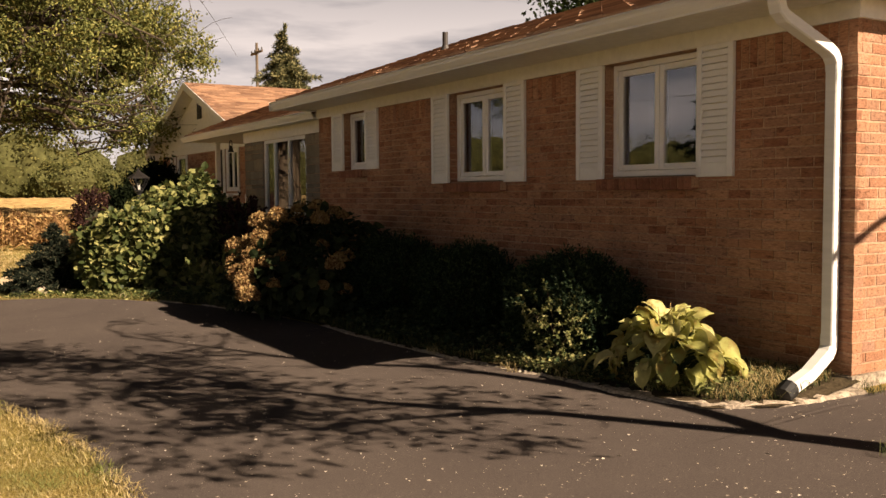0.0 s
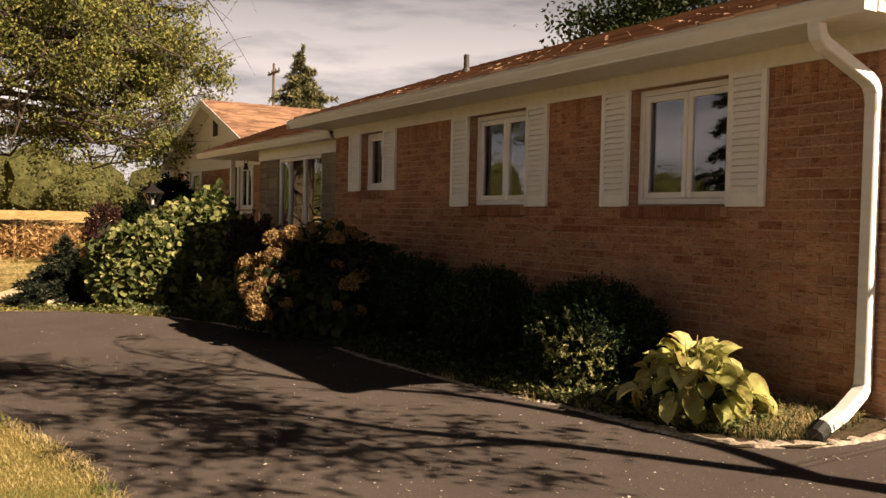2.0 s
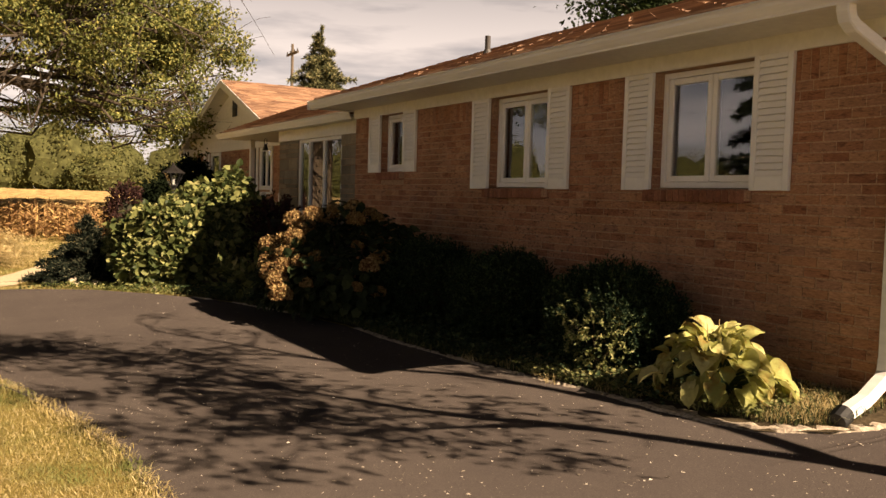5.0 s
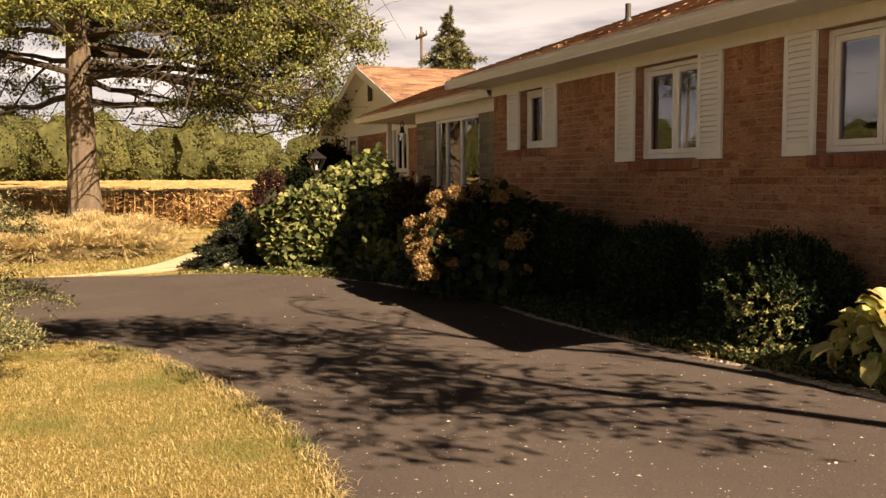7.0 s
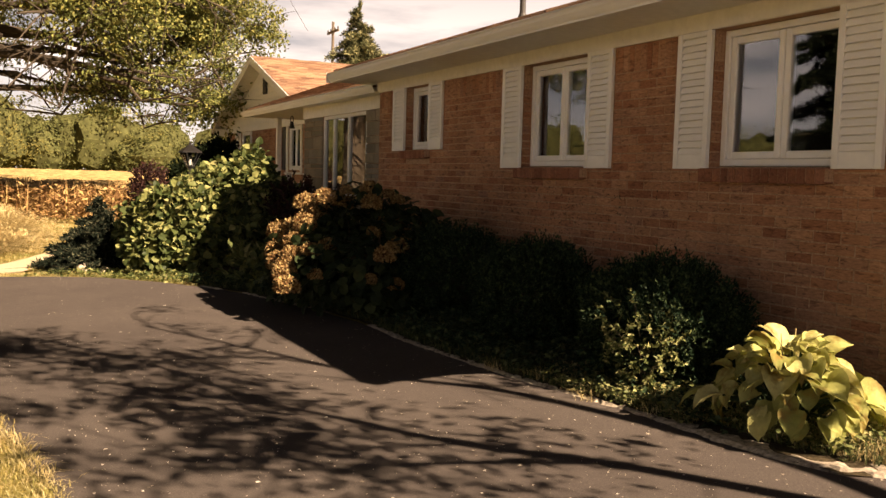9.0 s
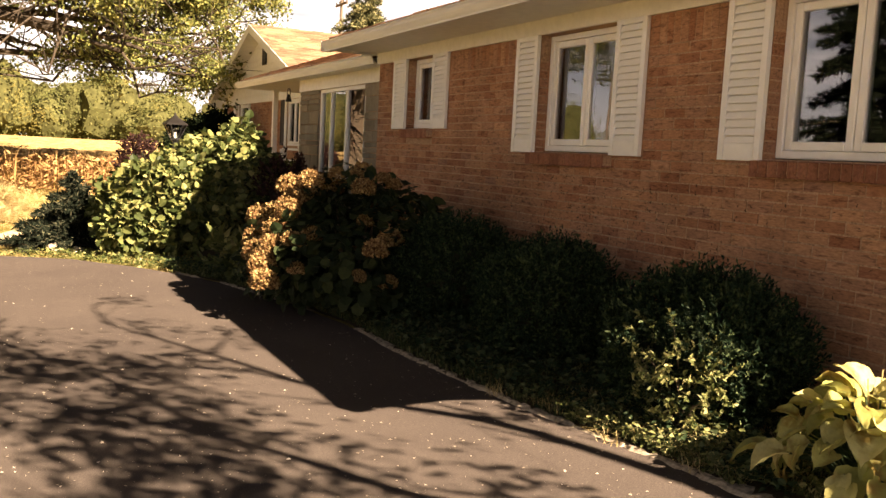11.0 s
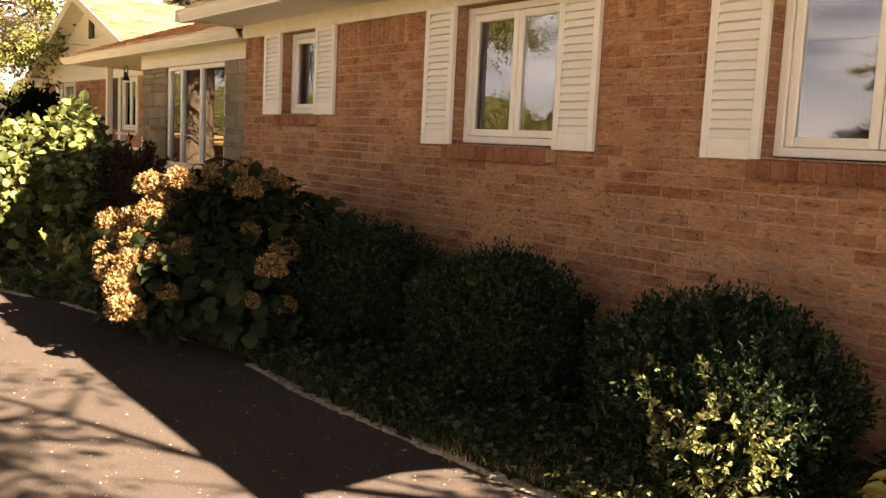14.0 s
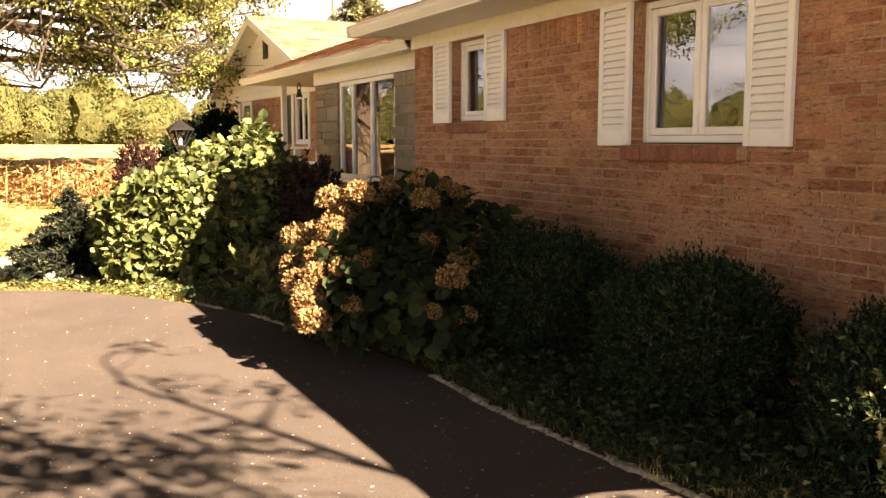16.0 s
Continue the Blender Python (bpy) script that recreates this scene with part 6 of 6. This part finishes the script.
utility_pole(21.7, 60.0, 12.0, "wooden utility pole behind the house")
for y in (-35, 15, 65):
    utility_pole(-38.0, y, 9.5, "wooden utility pole along the road")
for off, z in ((-1.0, 9.1), (1.0, 9.1), (0.0, 7.4)):
    line = []
    for a, b in ((-35, 15), (15, 65)):
        for k in range(12):
            t = k / 12
            line.append((-38.0, a + (b - a) * t + off, z - 4 * 0.9 * t * (1 - t)))
    line.append((-38.0, 65 + off, z))
    bm = bmesh.new()
    tube(bm, line, [0.008] * len(line), 5)
    tagged(mesh_object("power_line", bm, M_IRON), "black power line hanging between the road's poles", "cable", "power lines")

M_CHIP = leaf_material("stone_chips", [(0, (0.16, 0.13, 0.1)), (0.6, (0.34, 0.29, 0.23)), (1, (0.62, 0.56, 0.48))], 0.0, 0.9)
# bits of straw and stone chips strewn on the asphalt
rng = np.random.default_rng(57)
n = 6500
yy = 2.0 + 12.2 * rng.random(n) ** 1.7
l = np.interp(yy, [r[0] for r in LEFT_EDGE], [r[1] for r in LEFT_EDGE])
r_ = np.minimum(np.interp(yy, [r[0] for r in RIGHT_EDGE], [r[1] for r in RIGHT_EDGE]), 5.0)
px = l + (r_ - l) * rng.random(n)
pts = np.column_stack([px, yy, [ground_z(a, b) + 0.0175 for a, b in zip(px, yy)]])
ax = unit(rng.normal(size=(n, 3)) * [1, 1, 0.03])
L = 0.005 + 0.02 * rng.random(n) ** 6
ob = quick_leaves("chips", pts, ax, unit(rng.normal(size=(n, 3)) * 0.15 + [0, 0, 1]), L, L * 0.7, M_CHIP)
tagged(ob, "pale stone chips and bits of straw on the asphalt", "litter", kind="stuff")

# dead tendrils of a climber left on the brick
rng = np.random.default_rng(58)
bm = bmesh.new()
for k in range(420):
    y, z = rng.normal(7.3, 0.75), rng.uniform(0.85, 1.4)
    if rng.random() < 0.3:
        y = rng.uniform(4.4, 9.6)
    a = rng.normal(1.57, 0.6)
    l = rng.uniform(0.004, 0.022)
    tube(bm, [(WX - 0.001, y, z), (WX - 0.004, y + math.cos(a) * l * 0.5 + rng.normal() * 0.004, z + math.sin(a) * l * 0.5), (WX - 0.001, y + math.cos(a) * l, z + math.sin(a) * l)], [0.002, 0.0024, 0.0015], 4)
tagged(mesh_object("dead_ivy", bm, M_TWIG), "dark dead tendrils of ivy stuck to the brick", "ivy remains", kind="stuff")

# ---- bricks, stones and shingles, piece by piece ----
CH, BL, JT = 0.0675, 0.196, 0.0095        # course, brick and joint


def brick_mesh(w, d, h, name="brick"):
    bm = boxed(0, d, 0, w, 0, h, 0.003)
    me = bpy.data.meshes.new(name)
    bm.normal_update()
    bm.to_mesh(me)
    bm.free()
    return me


def box_arrays(b):
    """Boxes as one mesh: rows of x0, x1, y0, y1, z0, z1."""
    b = np.asarray(b, dtype=float)
    idx = [(0, 2, 4), (1, 2, 4), (1, 3, 4), (0, 3, 4), (0, 2, 5), (1, 2, 5), (1, 3, 5), (0, 3, 5)]
    v = np.stack([b[:, list(i)] for i in idx], axis=1)
    t = np.array([(3, 2, 1, 0), (4, 5, 6, 7), (0, 1, 5, 4), (1, 2, 6, 5), (2, 3, 7, 6), (3, 0, 4, 7)])
    f = (np.arange(len(b))[:, None, None] * 8 + t[None]).reshape(-1, 4)
    return v.reshape(-1, 3), f


def lay_bricks():
    """Running bond over the front wall, cut at the openings, with a row of upright bricks on top."""
    lay = random.Random(12)
    rows = int((TOP - 0.205 - BASE) / CH)
    out = []
    h = (TOP - 0.205 - BASE) / rows
    for r in range(rows):
        z0, z1 = BASE + r * h + JT / 2, BASE + (r + 1) * h - JT / 2
        y = Y0 - (BL / 2 if r % 2 else 0)
        while y < Y1:
            spans = [(max(y, Y0) + (JT / 2 if y > Y0 else 0), min(y + BL, Y1) - JT / 2)]
            for a, b, c, d in OPEN:
                if z1 > c - 0.1 and z0 < d:
                    nxt = []
                    for s, e in spans:
                        if e <= a or s >= b:
                            nxt.append((s, e))
                        else:
                            if s < a:
                                nxt.append((s, a))
                            if e > b:
                                nxt.append((b, e))
                    spans = nxt
            out += [(s + lay.uniform(-0.002, 0.003), e + lay.uniform(-0.003, 0.002), z0 + lay.uniform(-0.001, 0.002), z1 + lay.uniform(-0.002, 0.001)) for s, e in spans if e - s > 0.015]
            y += BL
    y = Y0
    while y < Y1 - 0.05:
        if not any(y + CH > a and y < b for a, b, c, d in OPEN):
            out.append((y + JT / 2, min(y + CH, Y1) - JT / 2, TOP - 0.205 + JT / 2, TOP - 0.001))
        y += CH
    return out


rng = np.random.default_rng(11)
meshes = {}
near, rest = [], []
for s, e, z0, z1 in lay_bricks():
    near.append((s, e, z0, z1)) if 6.2 < s < 8.4 and 0.9 < z0 < 2.3 and len(near) < 300 else rest.append((s, e, z0, z1))
for s, e, z0, z1 in near:
    key = (round(e - s, 3), round(z1 - z0, 3))
    if key not in meshes:
        meshes[key] = brick_mesh(e - s, 0.1, z1 - z0)
        meshes[key].materials.append(M_BRICK)
    o = new("brick", meshes[key])
    o.parent = wall_front
    o.location = (WX + 0.003 * (rng.random() - 0.5), s, z0)
jit = rng.random(len(rest)) * 0.0025
v, f = box_arrays([(WX + j, WX + 0.1, s, e, z0, z1) for (s, e, z0, z1), j in zip(rest, jit)])
tagged(raw_mesh("bricks", v, f, M_BRICKS, wall_front), kind="stuff")

# end wall: headers and stretchers to the corner
ends = []
rows_n = int((TOP - BASE) / CH)
h = (TOP - BASE) / rows_n
for r in range(rows_n):
    x = WX + 0.042 - (BL / 2 if r % 2 else 0)
    while x < 10.4:
        ends.append((max(x, WX + 0.042) + JT / 2, x + BL - JT / 2, Y0 + 0.003 * rng.random(), Y0 + 0.04, BASE + r * h + JT / 2, BASE + (r + 1) * h - JT / 2))
        x += BL
close = [b for b in ends if b[0] < 5.9]
for x0, x1, y0, y1, z0, z1 in close:
    key = ("end", round(x1 - x0, 3), round(z1 - z0, 3))
    if key not in meshes:
        bm = boxed(0, x1 - x0, 0, 0.04, 0, z1 - z0, 0.003)
        meshes[key] = bpy.data.meshes.new("brick")
        bm.normal_update()
        bm.to_mesh(meshes[key])
        bm.free()
        meshes[key].materials.append(M_BRICK)
    o = new("brick", meshes[key])
    o.parent = wall_end
    o.location = (x0, y0, z0)
v, f = box_arrays([b for b in ends if b[0] >= 5.9])
tagged(raw_mesh("bricks", v, f, M_BRICKS, wall_end), kind="stuff")

# split stone round the picture window
def stones(y0, y1, z0, z1):
    z = z0
    while z < z1 - 0.03:
        h = min(rng.choice([0.07, 0.1, 0.14, 0.2]), z1 - z)
        if z1 - z - h < 0.05:
            h = z1 - z
        y = y0
        while y < y1 - 0.02:
            w = min(rng.uniform(0.22, 0.55), y1 - y)
            if y1 - y - w < 0.1:
                w = y1 - y
            bm = boxed(-0.012 * rng.random(), 0.05, 0.004, w - 0.004, 0.004, h - 0.004, 0.006)
            o = part("stone", bm, M_STONE, wall_stone)
            o.location = (SX, y, z)
            y += w
        z += h


stones(Y1 + 0.01, PIC[0] - 0.005, 0.3, 2.37)
stones(PIC[1] + 0.005, STONE_END, 0.3, 2.37)
stones(PIC[0] - 0.005, PIC[1] + 0.005, 0.3, PIC[2] - 0.05)


def lay_shingles(poly, origin, along, up, normal, expo=0.142, wide=0.305, near_test=None, roof=None, limit=300):
    """Three-tab shingles over a plane roof: each a thin wedge whose lower edge stands proud."""
    o, a, u, n = (Vector(v) for v in (origin, along, up, normal))
    pts = [((Vector(p) - o).dot(a), (Vector(p) - o).dot(u)) for p in poly]
    vmax = max(p[1] for p in pts)

    def span(v):
        xs = []
        for (x0, v0), (x1, v1) in zip(pts, pts[1:] + pts[:1]):
            if (v0 - v) * (v1 - v) < 0:
                xs.append(x0 + (x1 - x0) * (v - v0) / (v1 - v0))
        return (min(xs), max(xs)) if len(xs) > 1 else None
    verts, faces, singles = [], [], 0
    r = 0
    while r * expo < vmax - 0.02:
        sp = span(r * expo + 0.02)
        if sp:
            x = math.floor(sp[0] / wide) * wide + (wide / 2 if r % 2 else 0) - wide
            while x < sp[1]:
                s, e = max(x, sp[0]) + 0.003, min(x + wide, sp[1]) - 0.003
                if e - s > 0.03:
                    v0 = r * expo + rng.uniform(-0.008, 0.004)
                    v1 = min((r + 1) * expo + 0.03, vmax)
                    lift = 0.02 + 0.012 * rng.random()
                    q = [o + a * xx + u * vv + n * hh for vv, hh in ((v0, -0.002), (v0, lift), (v1, 0.002)) for xx in (s, e)]
                    k = len(verts)
                    tri = [(0, 1, 3, 2), (2, 3, 5, 4), (0, 2, 4, 4), (1, 5, 3, 3)]
                    mid = q[2]
                    if near_test and singles < limit and near_test(mid):
                        me = bpy.data.meshes.new("shingle")
                        me.from_pydata([tuple(p) for p in q], [], [(0, 1, 3, 2), (2, 3, 5, 4), (0, 2, 4), (1, 5, 3)])
                        me.materials.append(M_SHINGLE)
                        ob = new("shingle", me)
                        ob.parent = roof
                        singles += 1
                    else:
                        verts += [tuple(p) for p in q]
                        faces += [(k, k + 1, k + 3, k + 2), (k + 2, k + 3, k + 5, k + 4)]
                x += wide
        r += 1
    if verts:
        tagged(raw_mesh("shingles", verts, faces, M_SHINGLES, roof), kind="stuff")


slope = Vector((1, 0, SL)).normalized()
nrm = Vector((-SL, 0, 1)).normalized()
lift = nrm * 0.004
lay_shingles([(EX - 0.02, HY, EZ), (EX - 0.02, ME, EZ), (RX, ME, RZ), (RX, HY + RX - EX, RZ)], (EX - 0.02, HY, EZ + 0.004), (0, 1, 0), slope, nrm,
             near_test=lambda p: 4.4 < p.x < 6.4 and 4.5 < p.y < 10, roof=roof_main)
lay_shingles([(NX - 0.02, ME, NZ), (NX - 0.02, 18.2, NZ), (6.35, 19.73, NZ + SL * 1.33), (RX, 20.96, NRZ), (RX, ME, NRZ)], (NX - 0.02, ME, NZ + 0.004), (0, 1, 0), slope, nrm, roof=roof_entry)
gs = Vector((0, 1, GS)).normalized()
gn = Vector((0, -GS, 1)).normalized()
lay_shingles([(6.34, GY - GH, GZ - GS * GH), (11.4, GY - GH, GZ - GS * GH), (11.4, GY, GZ), (6.34, GY, GZ)], (6.34, GY - GH, GZ - GS * GH + 0.004), (1, 0, 0), gs, gn, roof=roof_wing)


# the wing's bricks, seen from afar
out = []
for r in range(34):
    z0 = 0.32 + r * CH
    y = STONE_END - (BL / 2 if r % 2 else 0) + 0.02
    while y < 26.85:
        a, b = max(y, STONE_END + 0.01), min(y + BL - JT, 26.88)
        if b - a > 0.02 and z0 + CH < 2.58 and not any(b > h[0] - 0.02 and a < h[1] + 0.02 and z0 + CH > h[2] - 0.02 for h in WING):
            out.append((GX - 0.007, GX + 0.02, a, b, z0, z0 + CH - JT))
        y += BL
v, f = box_arrays(out)
tagged(raw_mesh("bricks", v, f, M_BRICKS, wall_wing), kind="stuff")
